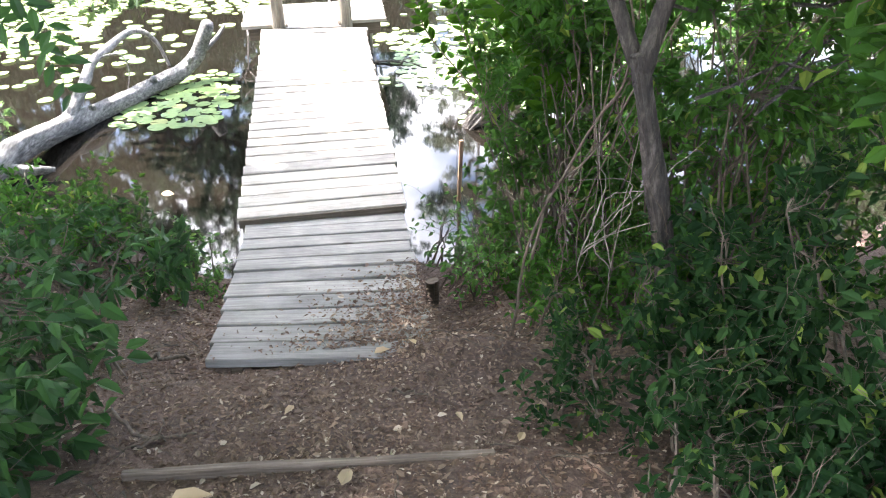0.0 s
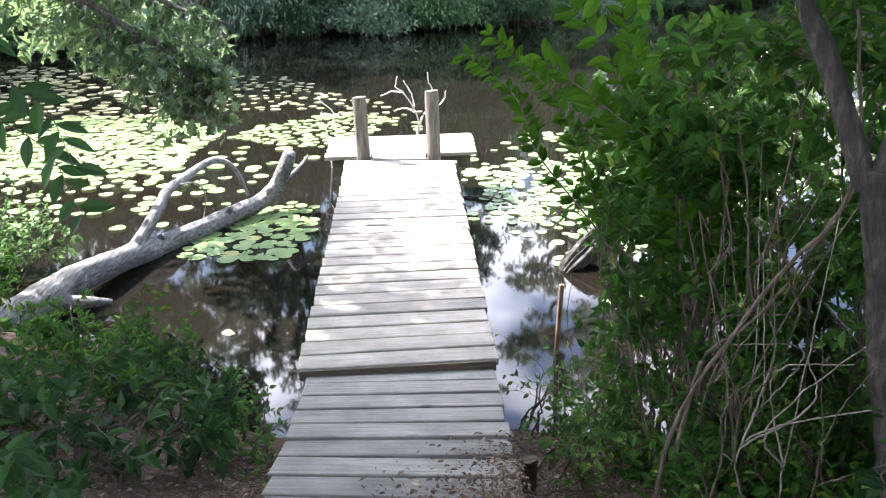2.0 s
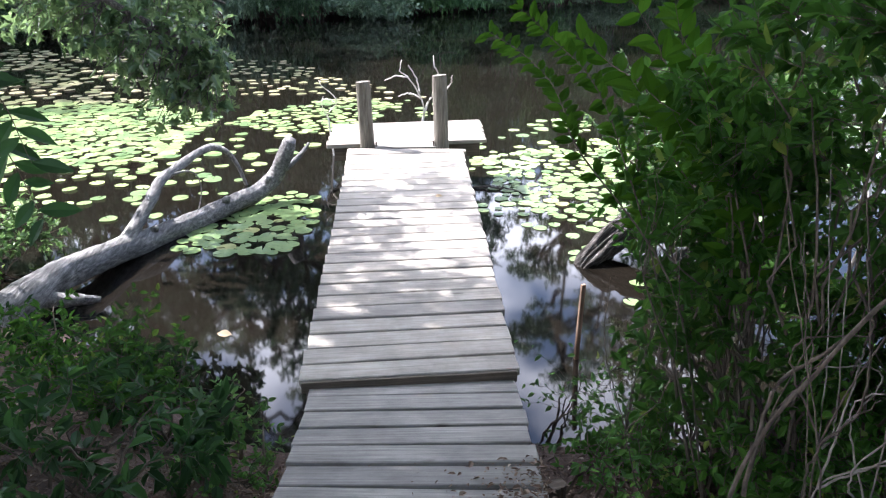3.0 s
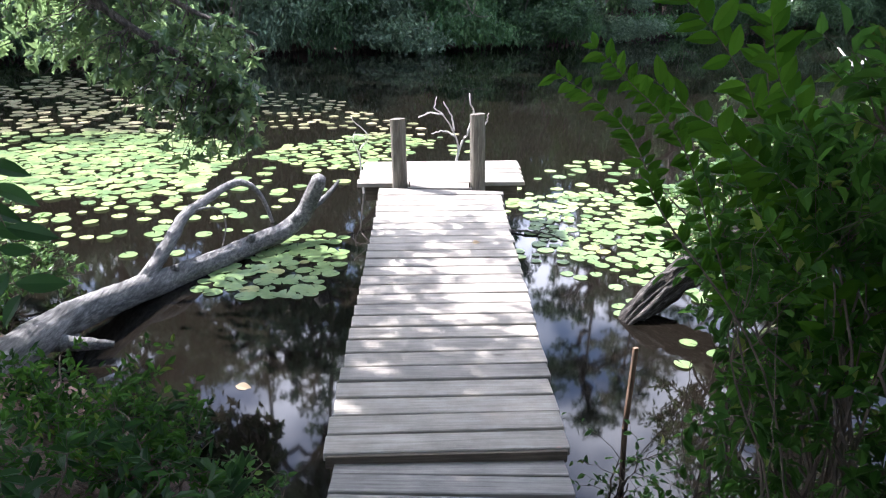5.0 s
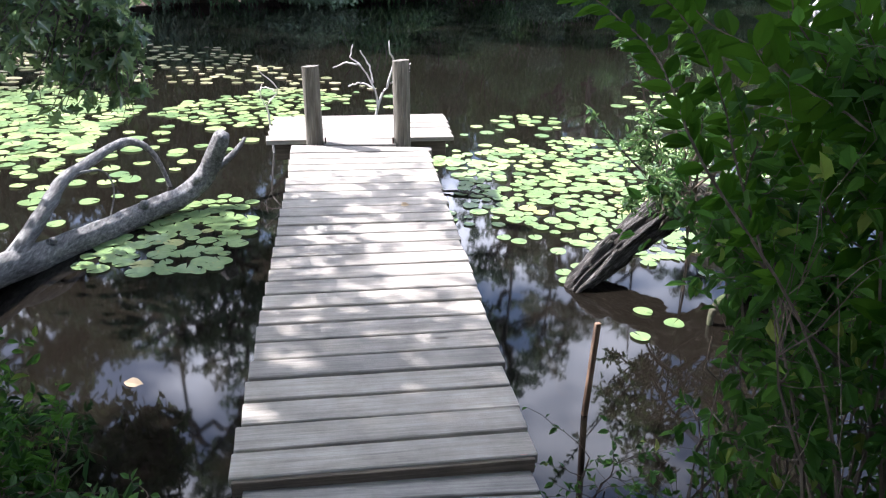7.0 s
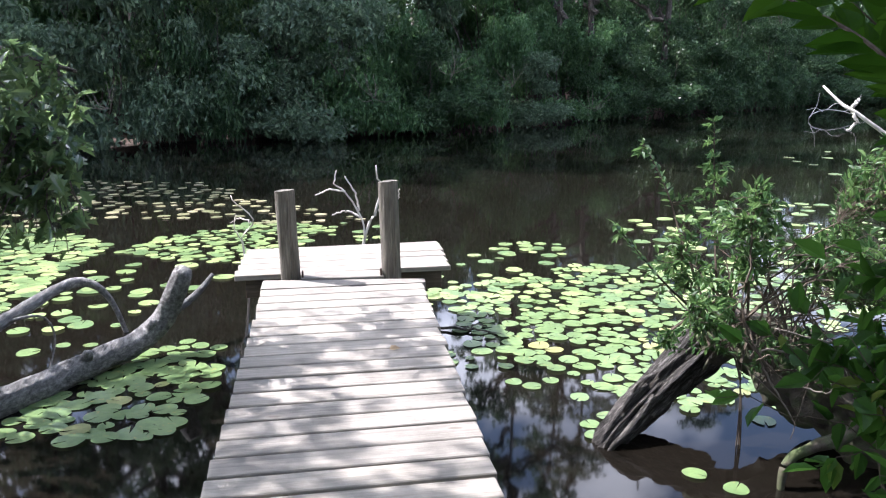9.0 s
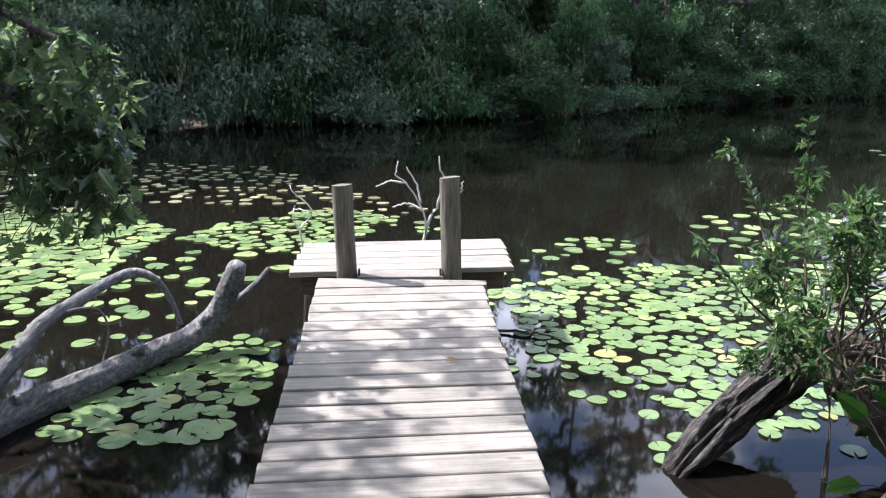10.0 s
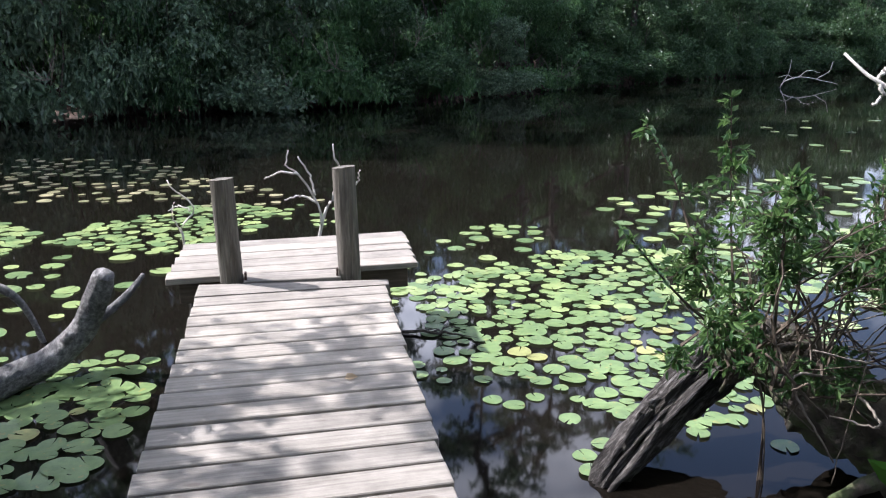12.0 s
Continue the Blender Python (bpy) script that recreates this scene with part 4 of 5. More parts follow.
bush("dense leafy shrubs at the water's edge behind the thicket", (2.4, -0.1), [((2.3, 0.15, 0.6), (0.55, 0.35, 0.75)), ((3.1, 0.3, 0.7), (0.5, 0.4, 0.8))], 16, 620, 9, 0.058, M_SHADETHICKET)
bush("leafy boughs hanging behind the forked tree", (1.9, -0.6), [((1.75, -0.5, 1.55), (0.45, 0.4, 0.45)), ((2.6, -0.9, 1.7), (0.6, 0.5, 0.45))], 16, 480, 9, 0.058, M_SHADETHICKET)
bush("tall leafy thicket above the bank", (2.9, -0.5), [((2.9, -0.3, 1.1), (0.9, 0.7, 1.1))], 14, 480, 9, 0.062, M_SHADETHICKET)
bush("leafy branches high in the thicket", (2.6, -2.4), [((2.6, -2.2, 1.4), (0.9, 0.8, 0.8))], 14, 620, 9, 0.06, M_SHADETHICKET)
bush("spreading leafy branches above the trail's edge", (2.0, -3.3), [((1.9, -3.0, 1.95), (0.9, 0.8, 0.35)), ((1.5, -1.7, 2.05), (0.7, 0.8, 0.3))], 18, 1000, 10, 0.062, M_SHADETHICKET, clumps=60)
side_tips = [[(1.88, 2.6, 0.1), (1.78, 2.74, 0.45), (1.72, 2.84, 0.7), (1.6, 2.88, 0.93)], [(1.92, 2.55, 0.1), (1.92, 2.66, 0.5), (1.917, 2.75, 1.05)], [(1.8, 2.4, 0.1), (1.5, 2.25, 0.35), (1.2, 2.1, 0.66)], [(1.95, 2.3, 0.1), (1.88, 2.2, 0.5), (1.85, 2.14, 0.82)]]
plant("shrub", "waterside shrub growing on the mossy trunk", "shrub", (1.95, 2.3, 0.02), [spline(t, 12) for t in side_tips] + stems_to((1.95, 2.3, 0.02), [((2.0, 2.35, 0.45), (0.5, 0.4, 0.35))], 22, 0.15),
      loose([((1.78, 2.4, 0.3), (0.28, 0.36, 0.24)), ((1.9, 2.2, 0.55), (0.25, 0.25, 0.22)), ((2.25, 2.3, 0.5), (0.42, 0.36, 0.3)), ((2.7, 2.3, 0.55), (0.45, 0.5, 0.4))], 44, 0.08, 0.17)
      + [((1.915, 2.74, 1.0), (0.06, 0.06, 0.05)), ((1.915, 2.72, 0.82), (0.1, 0.1, 0.1)), ((1.9, 2.68, 0.62), (0.13, 0.12, 0.1)), ((1.6, 2.88, 0.91), (0.08, 0.07, 0.035)), ((1.2, 2.1, 0.64), (0.05, 0.05, 0.04)), ((1.85, 2.14, 0.78), (0.1, 0.1, 0.06)),
         ((1.82, 2.35, 0.06), (0.2, 0.12, 0.1)), ((2.1, 2.15, 0.0), (0.25, 0.15, 0.12)), ((1.62, 2.4, 0.0), (0.1, 0.1, 0.07))],
      1000, 8, 0.05, M_BAYLEAF, M_TWIG, twig_len=0.12, width=0.42, group="shrubs on the bank")


for label, spot, r, z, mat in (("dense undergrowth shrub farther along the bank", (3.6, -1.6), 0.9, 0.9, M_SHRUB), ("dense undergrowth shrub in the woods", (3.3, -4.0), 0.9, 0.8, M_SHADELEAF), ("dense undergrowth shrub in the woods", (1.9, -5.0), 0.8, 0.7, M_SHADELEAF),
                                ("dense undergrowth shrub farther along the bank", (-3.4, -2.2), 0.9, 0.9, M_SHRUB), ("dense undergrowth shrub in the woods", (-2.2, -4.2), 0.8, 0.7, M_SHADELEAF), ("dense undergrowth shrub in the woods", (-4.4, -0.6), 0.9, 0.8, M_SHRUB), ("dense undergrowth shrub in the woods", (4.9, -0.2), 1.0, 0.9, M_SHRUB)):
    gz0 = ground_z(*spot)
    bush(label, spot, [((*spot, gz0 + 0.75 * z), (r, r, 0.7 * z))], 12, 420, 9, 0.075, mat)


def arching_shoots(label, spot, tips, leaf, mat, every=0.024, bare=0.3, flat=(0.0, -0.9, 0.7), wide=0.58):
    """Long arching shoots with leaves set alternately along both sides."""
    x, y = spot
    base = np.array((x, y, ground_z(x, y)))
    root = thing("shrub", base, label, "shrub", "shrubs on the bank")
    lines, P, A, N = [], [], [], []
    for path in tips:
        line = spline([base + rng.normal(0, 0.05, 3) * (1, 1, 0), *path], 40)
        lines.append((line - base, np.linspace(0.004, 0.0008, 40)))
        run = np.concatenate([[0], np.cumsum(np.linalg.norm(np.diff(line, axis=0), axis=1))])
        for k, s in enumerate(np.arange(run[-1] * bare, run[-1], every)):
            if rng.random() < 0.07:
                continue
            i = min(np.searchsorted(run, s), 39)
            tan = unit(line[i] - line[i - 1])
            side = unit(np.cross(tan, flat)) * (1 if k % 2 else -1)
            P.append(line[i])
            A.append(tan * rng.uniform(0.3, 1.0) + side + rng.normal(0, 0.2, 3))
            N.append(np.array(flat) + rng.normal(0, 0.3, 3))
    P, A, N = np.array(P), np.array(A), np.array(N)
    Ls = leaf * rng.uniform(0.7, 1.15, len(P))
    v, f = leaf_sheet(P - base, A, N, Ls, Ls * wide, fine=True)
    child("stem", mesh_from("stem", *tubes(lines, 5), M_TWIG), root)
    child("foliage", mesh_from("foliage", v, f, mat), root)


arching_shoots("arching shoots with soft green leaves over the ramp's edge", (1.05, -0.9), [
    ((0.9, -0.75, 0.7), (0.554, -0.76, 1.198), (0.517, -0.7, 1.298), (0.486, -0.62, 1.376), (0.448, -0.55, 1.419), (0.396, -0.48, 1.462), (0.309, -0.4, 1.51)),
    ((0.85, -0.6, 0.8), (0.75, -0.5, 1.12), (0.701, -0.5, 1.249), (0.617, -0.5, 1.391), (0.5, -0.5, 1.5), (0.399, -0.5, 1.595))], 0.058, M_SPRAY, 0.011, 0.55, wide=0.42)
arching_shoots("tall arching shoots with large soft leaves", (1.3, -0.5), [
    ((1.25, -0.4, 0.8), (1.15, -0.35, 1.15), (1.016, -0.35, 1.299), (0.914, -0.35, 1.4), (0.884, -0.35, 1.464), (0.793, -0.35, 1.591), (0.696, -0.35, 1.692), (0.6, -0.34, 1.78)),
    ((1.2, -0.2, 0.8), (1.12, 0.0, 1.25), (1.1, 0.1, 1.5), (1.06, 0.15, 1.68)),
    ((1.3, -0.45, 0.8), (1.15, -0.45, 1.1), (1.02, -0.45, 1.38), (0.932, -0.45, 1.5), (0.88, -0.45, 1.68)),
    ((1.25, -0.45, 0.7), (1.05, -0.45, 0.95), (0.9, -0.45, 1.15), (0.84, -0.45, 1.27), (0.78, -0.43, 1.36)),
    ((1.1, -0.6, 1.0), (0.86, -0.45, 1.3), (0.75, -0.3, 1.38), (0.7, -0.28, 1.42), (0.62, -0.28, 1.48)),
    ((1.3, -0.4, 0.8), (1.2, -0.3, 1.15), (1.12, -0.28, 1.36))], 0.106, M_SPRAY, 0.025, 0.45, wide=0.46)
arching_shoots("drooping shoots with broad dark leaves", (-1.4, -1.5), [
    ((-1.3, -1.5, 1.2), (-1.0, -1.5, 1.62), (-0.8, -1.5, 1.56), (-0.74, -1.5, 1.4)),
    ((-1.3, -1.45, 1.1), (-1.05, -1.45, 1.5), (-0.84, -1.45, 1.45), (-0.76, -1.45, 1.26)),
    ((-1.35, -1.5, 1.1), (-1.1, -1.55, 1.65), (-0.86, -1.5, 1.72))], 0.085, M_BROAD, 0.02, 0.5, wide=0.4)

arching_shoots("upright shoots with narrow leaves above the mossy trunk", (1.95, 2.3), [[(1.95, 2.32, -0.2)] + t for t in side_tips], 0.055, M_BAYLEAF, 0.009, 0.84, (0.0, -0.3, 1.0), 0.4)

# dry vines and suckers in the thicket
def vines(label, runs, mat, thick):
    o = np.array(runs[0][0], float)
    root = thing("vine", o, label, "vine", "dry vines")
    for pts in runs:
        line = spline(np.array(pts) - o, 26)
        line[1:-1] += rng.normal(0, 0.002, (24, 3))
        v, f = tubes([(line, np.linspace(thick, thick * 0.5, 26))], 5)
        child("strand", mesh_from("strand", v, f, mat, True), root)


vr = random.Random(5)
for k in range(8):
    x, y = vr.uniform(0.78, 1.25), vr.uniform(-2.1, -0.7)
    z = ground_z(x, y)
    top = (x + vr.uniform(-0.1, 0.35), y + vr.uniform(-0.25, 0.35), z + vr.uniform(0.7, 1.5))
    mid = (x + vr.uniform(-0.12, 0.15), y + vr.uniform(-0.15, 0.15), z + vr.uniform(0.3, 0.6))
    runs = [[(x, y, z - 0.02), mid, top]]
    for _ in range(2):
        runs.append([mid, (mid[0] + vr.uniform(-0.12, 0.2), mid[1] + vr.uniform(-0.15, 0.15), mid[2] + vr.uniform(0.1, 0.25)),
                     (mid[0] + vr.uniform(-0.2, 0.35), mid[1] + vr.uniform(-0.25, 0.2), mid[2] + vr.uniform(0.2, 0.7))])
    vines("thin dry pale stems tangled in the thicket", runs, M_TWIG if k % 3 else M_DRYTWIG, vr.uniform(0.0018, 0.004))
for k in range(16):
    x, y = vr.uniform(1.85, 2.6), vr.uniform(2.1, 2.65)
    z = vr.uniform(-0.1, 0.1)
    runs = [[(x, y, z), (x + vr.uniform(-0.3, 0.3), y - vr.uniform(0, 0.25), z + vr.uniform(-0.1, 0.25)), (x + vr.uniform(-0.3, 0.4), y - vr.uniform(0.1, 0.4), vr.uniform(-0.3, 0.25))] for _ in range(3)]
    vines("thin dry roots and twigs hanging from the mossy trunk", runs, M_DRYTWIG if k % 2 else M_TWIG, vr.uniform(0.003, 0.007))
vines("long looping dry vine against the forked tree", [[(0.78, -1.55, 0.15), (0.85, -1.5, 0.6), (0.97, -1.7, 1.1), (1.0, -1.95, 1.45), (0.95, -1.95, 1.8)],
      [(0.86, -1.5, 0.5), (0.95, -1.4, 0.75), (1.1, -1.45, 0.95), (1.3, -1.6, 1.5)]], M_TWIG, 0.007)


# ---------------------------------------------------------------- trees of the near bank
def tree(name, label, base, trunk, limbs, blobs, twigs, per_twig, leaf, mat, bark, radius, twig_len=0.5, lobed=False, simple=True, width=0.6, shell=1.0):
    root = thing(name, base, label, "tree")
    o = np.array(base, float)
    lines = []
    main = spline(trunk, 18)
    v, f = rough_limb(trunk, [radius * 1.25, radius, radius * 0.9, radius * 0.75], 30, 80, 0.16, base[0], 0.4)
    child("trunk", mesh_from("trunk", v - o, f, bark, True), root)
    along = [main]
    for pts, r0 in limbs:
        line = spline(pts, 16)
        along.append(line)
        v, f = rough_limb(pts, [r0, r0 * 0.7, r0 * 0.3], 8, 20, 0.08, r0)
        child("limb", mesh_from("limb", v - o, f, bark, True), root)
    along = np.concatenate(along)
    P, A, N, Ls = [], [], [], []
    for tip in in_blobs(twigs, blobs, shell):
        d = ((along - tip) ** 2).sum(1)
        near = along[np.argmin(d + rng.random(len(d)) * 0.1)]
        way = tip - near
        dist = np.linalg.norm(way)
        start = near if dist < twig_len * 2.5 else tip - way / dist * twig_len * 2.5
        line = curve_between(start, tip, 0.05, 0.25, 6)
        lines.append((line - o, np.linspace(0.0075, 0.002, 6)))
        k = max(2, int(per_twig * rng.uniform(0.7, 1.3)))
        s = rng.uniform(0.3, 1.0, k) * 5
        i = np.minimum(s.astype(int), 4)
        P.append(line[i] + (line[i + 1] - line[i]) * (s - i)[:, None] + rng.normal(0, 0.02, (k, 3)))
        A.append(unit(line[i + 1] - line[i]) * 0.4 + rng.normal(0, 0.6, (k, 3)) + (0, 0, -0.35))
        N.append(np.array((0, 0, 0.7)) + rng.normal(0, 0.6, (k, 3)))
        Ls.append(leaf * rng.uniform(0.65, 1.2, k))
    P, A, N, Ls = (np.concatenate(q) for q in (P, A, N, Ls))
    v, f = leaf_sheet(P - o, A, N, Ls, Ls * width, lobed, simple)
    tagged(child("twigwork", mesh_from("twigwork", *tubes(lines, 3), bark), root), kind="stuff")
    child("crown", mesh_from("crown", v, f, mat), root)
    return root


oak = tree("oak_tree", "oak with dark lobed leaves hanging low over the pond", (-4.3, 0.9, ground_z(-4.3, 0.9) - 0.05),
           [(-4.3, 0.9, -0.2), (-4.35, 0.95, 1.6), (-4.2, 1.1, 3.4), (-4.3, 1.3, 5.6)],
           [([(-4.3, 1.0, 2.2), (-3.2, 2.2, 2.7), (-2.2, 2.8, 1.5), (-1.3, 2.85, 0.95)], 0.05),
            ([(-3.0, 2.3, 2.5), (-2.4, 3.0, 1.9), (-1.7, 3.1, 1.45), (-1.2, 2.9, 1.3)], 0.03),
            ([(-3.3, 2.1, 2.7), (-2.9, 3.4, 2.2), (-2.4, 3.8, 1.6)], 0.03),
            ([(-4.25, 1.0, 2.8), (-3.2, 2.8, 3.1), (-2.4, 3.7, 2.9), (-1.6, 4.0, 2.7)], 0.035),
            ([(-4.2, 1.1, 3.2), (-3.0, 0.6, 4.6), (-1.8, 0.2, 5.2)], 0.06),
            ([(-4.2, 1.1, 3.6), (-3.4, 2.4, 5.0), (-2.6, 3.0, 5.6)], 0.06),
            ([(-4.2, 1.1, 3.8), (-5.2, 0.2, 5.0), (-5.8, -0.8, 5.6)], 0.05)],
           [((-1.72, 2.9, 0.98), (0.6, 0.5, 0.52)), ((-1.35, 2.85, 0.72), (0.26, 0.36, 0.34)), ((-1.65, 2.9, 0.62), (0.32, 0.36, 0.22)), ((-1.4, 2.88, 1.15), (0.24, 0.3, 0.3)), ((-2.35, 3.1, 1.45), (0.65, 0.6, 0.5)), ((-2.1, 3.0, 1.95), (0.7, 0.5, 0.4)), ((-2.9, 3.4, 1.2), (0.4, 0.5, 0.4)), ((-2.45, 4.0, 1.25), (0.6, 0.5, 0.4)), ((-3.0, 4.4, 1.9), (0.6, 0.6, 0.4)), ((-2.0, 3.85, 2.75), (0.8, 0.55, 0.25))],
           520, 8, 0.105, M_OAK, M_BARK, 0.15, 0.22, True, False, 0.74, 0.0)


# openings cut in the unseen canopy for sun flecks on planks: centre, half-widths
FLECKS = [(0.1, 2.07, 0.42, 0.17), (0.32, 1.63, 0.31, 0.29), (0.13, 1.3, 0.14, 0.1), (0.48, 1.15, 0.09, 0.11), (-0.24, 0.68, 0.13, 0.09), (-0.42, 0.35, 0.12, 0.11), (0.11, 0.11, 0.1, 0.06),
          (-0.345, 2.5, 0.14, 0.22), (0.38, 2.56, 0.21, 0.14), (-0.02, 2.82, 0.22, 0.16), (-0.3, 3.05, 0.14, 0.12), (0.47, 2.98, 0.14, 0.18), (0.02, 3.9, 1.1, 0.5), (0.5, -1.58, 0.1, 0.08), (-0.1, -0.35, 0.07, 0.05), (0.2, -0.45, 0.08, 0.05)]


def open_to_sun(P):
    """Which of the places would shade one of the flecks on the pier."""
    x, y = (P[:, k] - SUN_WAY[k] * P[:, 2] / SUN_WAY.z for k in (0, 1))
    hit = np.zeros(len(P), bool)
    for a, b, c, d in FLECKS:
        hit |= ((x - a) / c) ** 2 + ((y - b) / d) ** 2 < 1
    return hit


def leaf_canopy(parent, P, leaf, mat):
    o = np.array(parent.location)
    P = P[~open_to_sun(P)]
    n = len(P)
    A = rng.normal(0, 0.7, (n, 3)) + (0, 0, -0.3)
    N = np.array((0, 0, 0.8)) + rng.normal(0, 0.6, (n, 3))
    Ls = leaf * rng.uniform(0.65, 1.2, n)
    v, f = leaf_sheet(P - o, A, N, Ls, Ls * 0.6, False, True)
    child("upper_crown", mesh_from("upper_crown", v, f, mat), parent)


def canopy(parent, blobs, twigs, per_twig, leaf, mat):
    """High foliage of a tree as clumps of leaves on twigs."""
    tips = in_blobs(twigs, blobs, 0.5)
    leaf_canopy(parent, np.repeat(tips, per_twig, 0) + rng.normal(0, 0.16, (twigs * per_twig, 3)), leaf, mat)


def shade_over(parent, x0, x1, y0, y1, twigs, per_twig, leaf, mat):
    """Unseen boughs added between the sun and a stretch of pier or bank, to shade it."""
    high = rng.uniform(3.5, 5.2, twigs)
    at = np.column_stack([rng.uniform(x0, x1, twigs), rng.uniform(y0, y1, twigs), np.zeros(twigs)])
    at += high[:, None] * np.array(SUN_WAY)[None] / SUN_WAY.z
    leaf_canopy(parent, np.repeat(at, per_twig, 0) + rng.normal(0, 0.12, (twigs * per_twig, 3)), leaf, mat)


# high oak boughs above the view, set out by where their shade falls
canopy(oak, [((-4.4, 1.4, 5.4), (2.0, 1.7, 1.6)), ((-2.8, 0.6, 5.0), (1.4, 1.4, 0.8)), ((-5.4, -0.4, 5.4), (1.6, 1.6, 1.2)), ((-1.9, -0.6, 5.0), (1.3, 1.2, 0.7)), ((-1.4, 0.9, 4.3), (1.5, 1.2, 0.6))], 1750, 15, 0.13, M_OAK)

# more unseen boughs, added to keep sun off the thicket
canopy(oak, [((-0.9, 0.6, 4.7), (1.0, 0.9, 0.5)), ((-1.3, -0.9, 4.8), (1.1, 0.8, 0.5))], 420, 15, 0.13, M_OAK)

# leaf clumps added out of view: shade for pier, near bank and thicket
shade_over(oak, -0.7, 0.75, -2.0, 1.9, 430, 12, 0.1, M_OAK)
shade_over(oak, -0.7, 0.75, 1.9, 3.3, 70, 12, 0.1, M_OAK)
shade_over(oak, -2.8, -0.7, -1.6, 1.3, 260, 12, 0.12, M_OAK)
shade_over(oak, 0.75, 2.8, -2.4, 0.4, 230, 12, 0.12, M_OAK)

forked = tree("forked_tree", "slim grey forked tree with furrowed bark in the thicket", (1.28, -2.0, ground_z(1.28, -2.0) - 0.05),
              [(1.3, -1.98, 0.1), (1.2, -2.0, 0.7), (1.07, -2.02, 1.22), (0.99, -2.03, 1.5)],
              [([(1.0, -2.0, 1.46), (0.9, -1.97, 1.7), (0.81, -1.92, 1.93), (0.58, -1.75, 2.8)], 0.027),
               ([(1.01, -2.03, 1.45), (1.08, -2.03, 1.75), (1.3, -2.1, 2.6), (1.6, -2.3, 3.8)], 0.032)],
              [((1.9, -1.6, 1.7), (0.7, 0.6, 0.35)), ((1.4, -1.3, 2.2), (0.9, 0.8, 0.4))],
              260, 9, 0.065, M_SHADETHICKET, M_DARKBARK, 0.032, 0.25, False, False, 0.6, 0.0)
# crown out of view, spread wide to shade the trail and thicket
canopy(forked, [((0.9, -1.9, 4.0), (1.7, 1.6, 0.9)), ((2.0, -2.8, 3.4), (1.8, 1.8, 0.9)), ((-0.9, -1.6, 4.6), (1.3, 1.3, 0.7)), ((2.4, -0.6, 3.2), (1.2, 1.0, 0.8))], 1000, 15, 0.11, M_SHRUB)

# a tree nobody sees, added to close off the sky over the trail
behind = tree("oak_tree", "unseen broad oak added behind the trail for shade", (-1.9, -6.2, ground_z(-1.9, -6.2) - 0.05),
              [(-1.9, -6.2, 0.8), (-1.9, -6.1, 2.4), (-1.8, -5.9, 4.4), (-1.7, -5.7, 6.4)],
              [([(-1.8, -6.0, 3.6), (-0.8, -4.8, 5.0), (0.2, -4.0, 5.4)], 0.06), ([(-1.8, -6.0, 3.8), (-3.0, -4.6, 5.0), (-3.6, -3.6, 5.4)], 0.06)],
              [((-1.6, -5.2, 5.4), (1.0, 1.0, 0.6))], 60, 9, 0.12, M_OAK, M_BARK, 0.17)
canopy(behind, [((-1.6, -4.8, 5.6), (2.6, 2.0, 1.3)), ((-3.4, -2.6, 5.4), (1.8, 1.8, 1.2)), ((0.8, -4.6, 5.2), (1.8, 1.6, 1.0))], 800, 15, 0.14, M_OAK)


# ---------------------------------------------------------------- the far bank
def far_y(x):
    return float(np.interp(x, *zip(*FAR)))


def far_plant(name, label, blobs, stems, clumps, per, leaf, mat, r0, base=(0, 0, 0)):
    """A shrub or tree built round the origin, to be copied along the bank."""
    root = thing(name, base, label, "tree" if "tree" in name else "shrub", name + "s on the far bank")
    lines = [(s, np.linspace(r0, r0 * 0.3, len(s))) for s in stems]
    child("trunk" if "tree" in name else "stem", mesh_from("stem", *tubes(lines, 6), M_BARK), root)
    tips = in_blobs(clumps, blobs, 2.5)
    n = clumps * per
    size = np.repeat(rng.uniform(0.5, 1.3, clumps), per)[:, None]
    P = np.repeat(tips, per, 0) + rng.normal(0, 0.12, (n, 3)) * size * (1.15, 1.1, 0.75)
    A = rng.normal(0, 0.55, (n, 3)) + (0, 0, -0.5)
    N = np.array((0, -0.3, 0.7)) + rng.normal(0, 0.5, (n, 3))
    Ls = leaf * rng.uniform(0.6, 1.3, n)
    v, f = leaf_sheet(P, A, N, Ls, Ls * 0.58, False, True)
    child("crown", mesh_from("crown", v, f, mat), root)
    return root


kinds = []
for k in range(6):
    # sprays in flat layers with dark gaps between them, and a hollow above the water
    blobs = [((rng.uniform(-1.5, 1.5), rng.uniform(-0.8, 0.8), 0.45 + 2.2 * rng.random() ** 1.1), (rng.uniform(0.25, 0.6), rng.uniform(0.3, 0.55), rng.uniform(0.14, 0.42))) for _ in range(14)]
    blobs.append(((rng.uniform(-0.8, 0.2), -0.85, 0.42), (0.7, 0.4, 0.2)))
    blobs.append(((rng.uniform(0.2, 0.9), -0.7, 0.3), (0.5, 0.45, 0.18)))
    st = [curve_between((rng.normal(0, 0.25), rng.normal(0.3, 0.15), -0.3), b[0], 0.05, 0.4, 9) for b in blobs]
    o = far_plant("bank_shrub", ("dense green shrub overhanging the far bank", "grey-green shrub leaning over the far bank", "dark green shrub on the far bank", "pale green shrub on the far bank")[k % 4],
                  blobs, st, 360, 40, (0.1, 0.115, 0.1, 0.11)[k % 4], M_FARS[k % 4], 0.022, (0, 0, -300))
    kinds.append(o)
trees = []
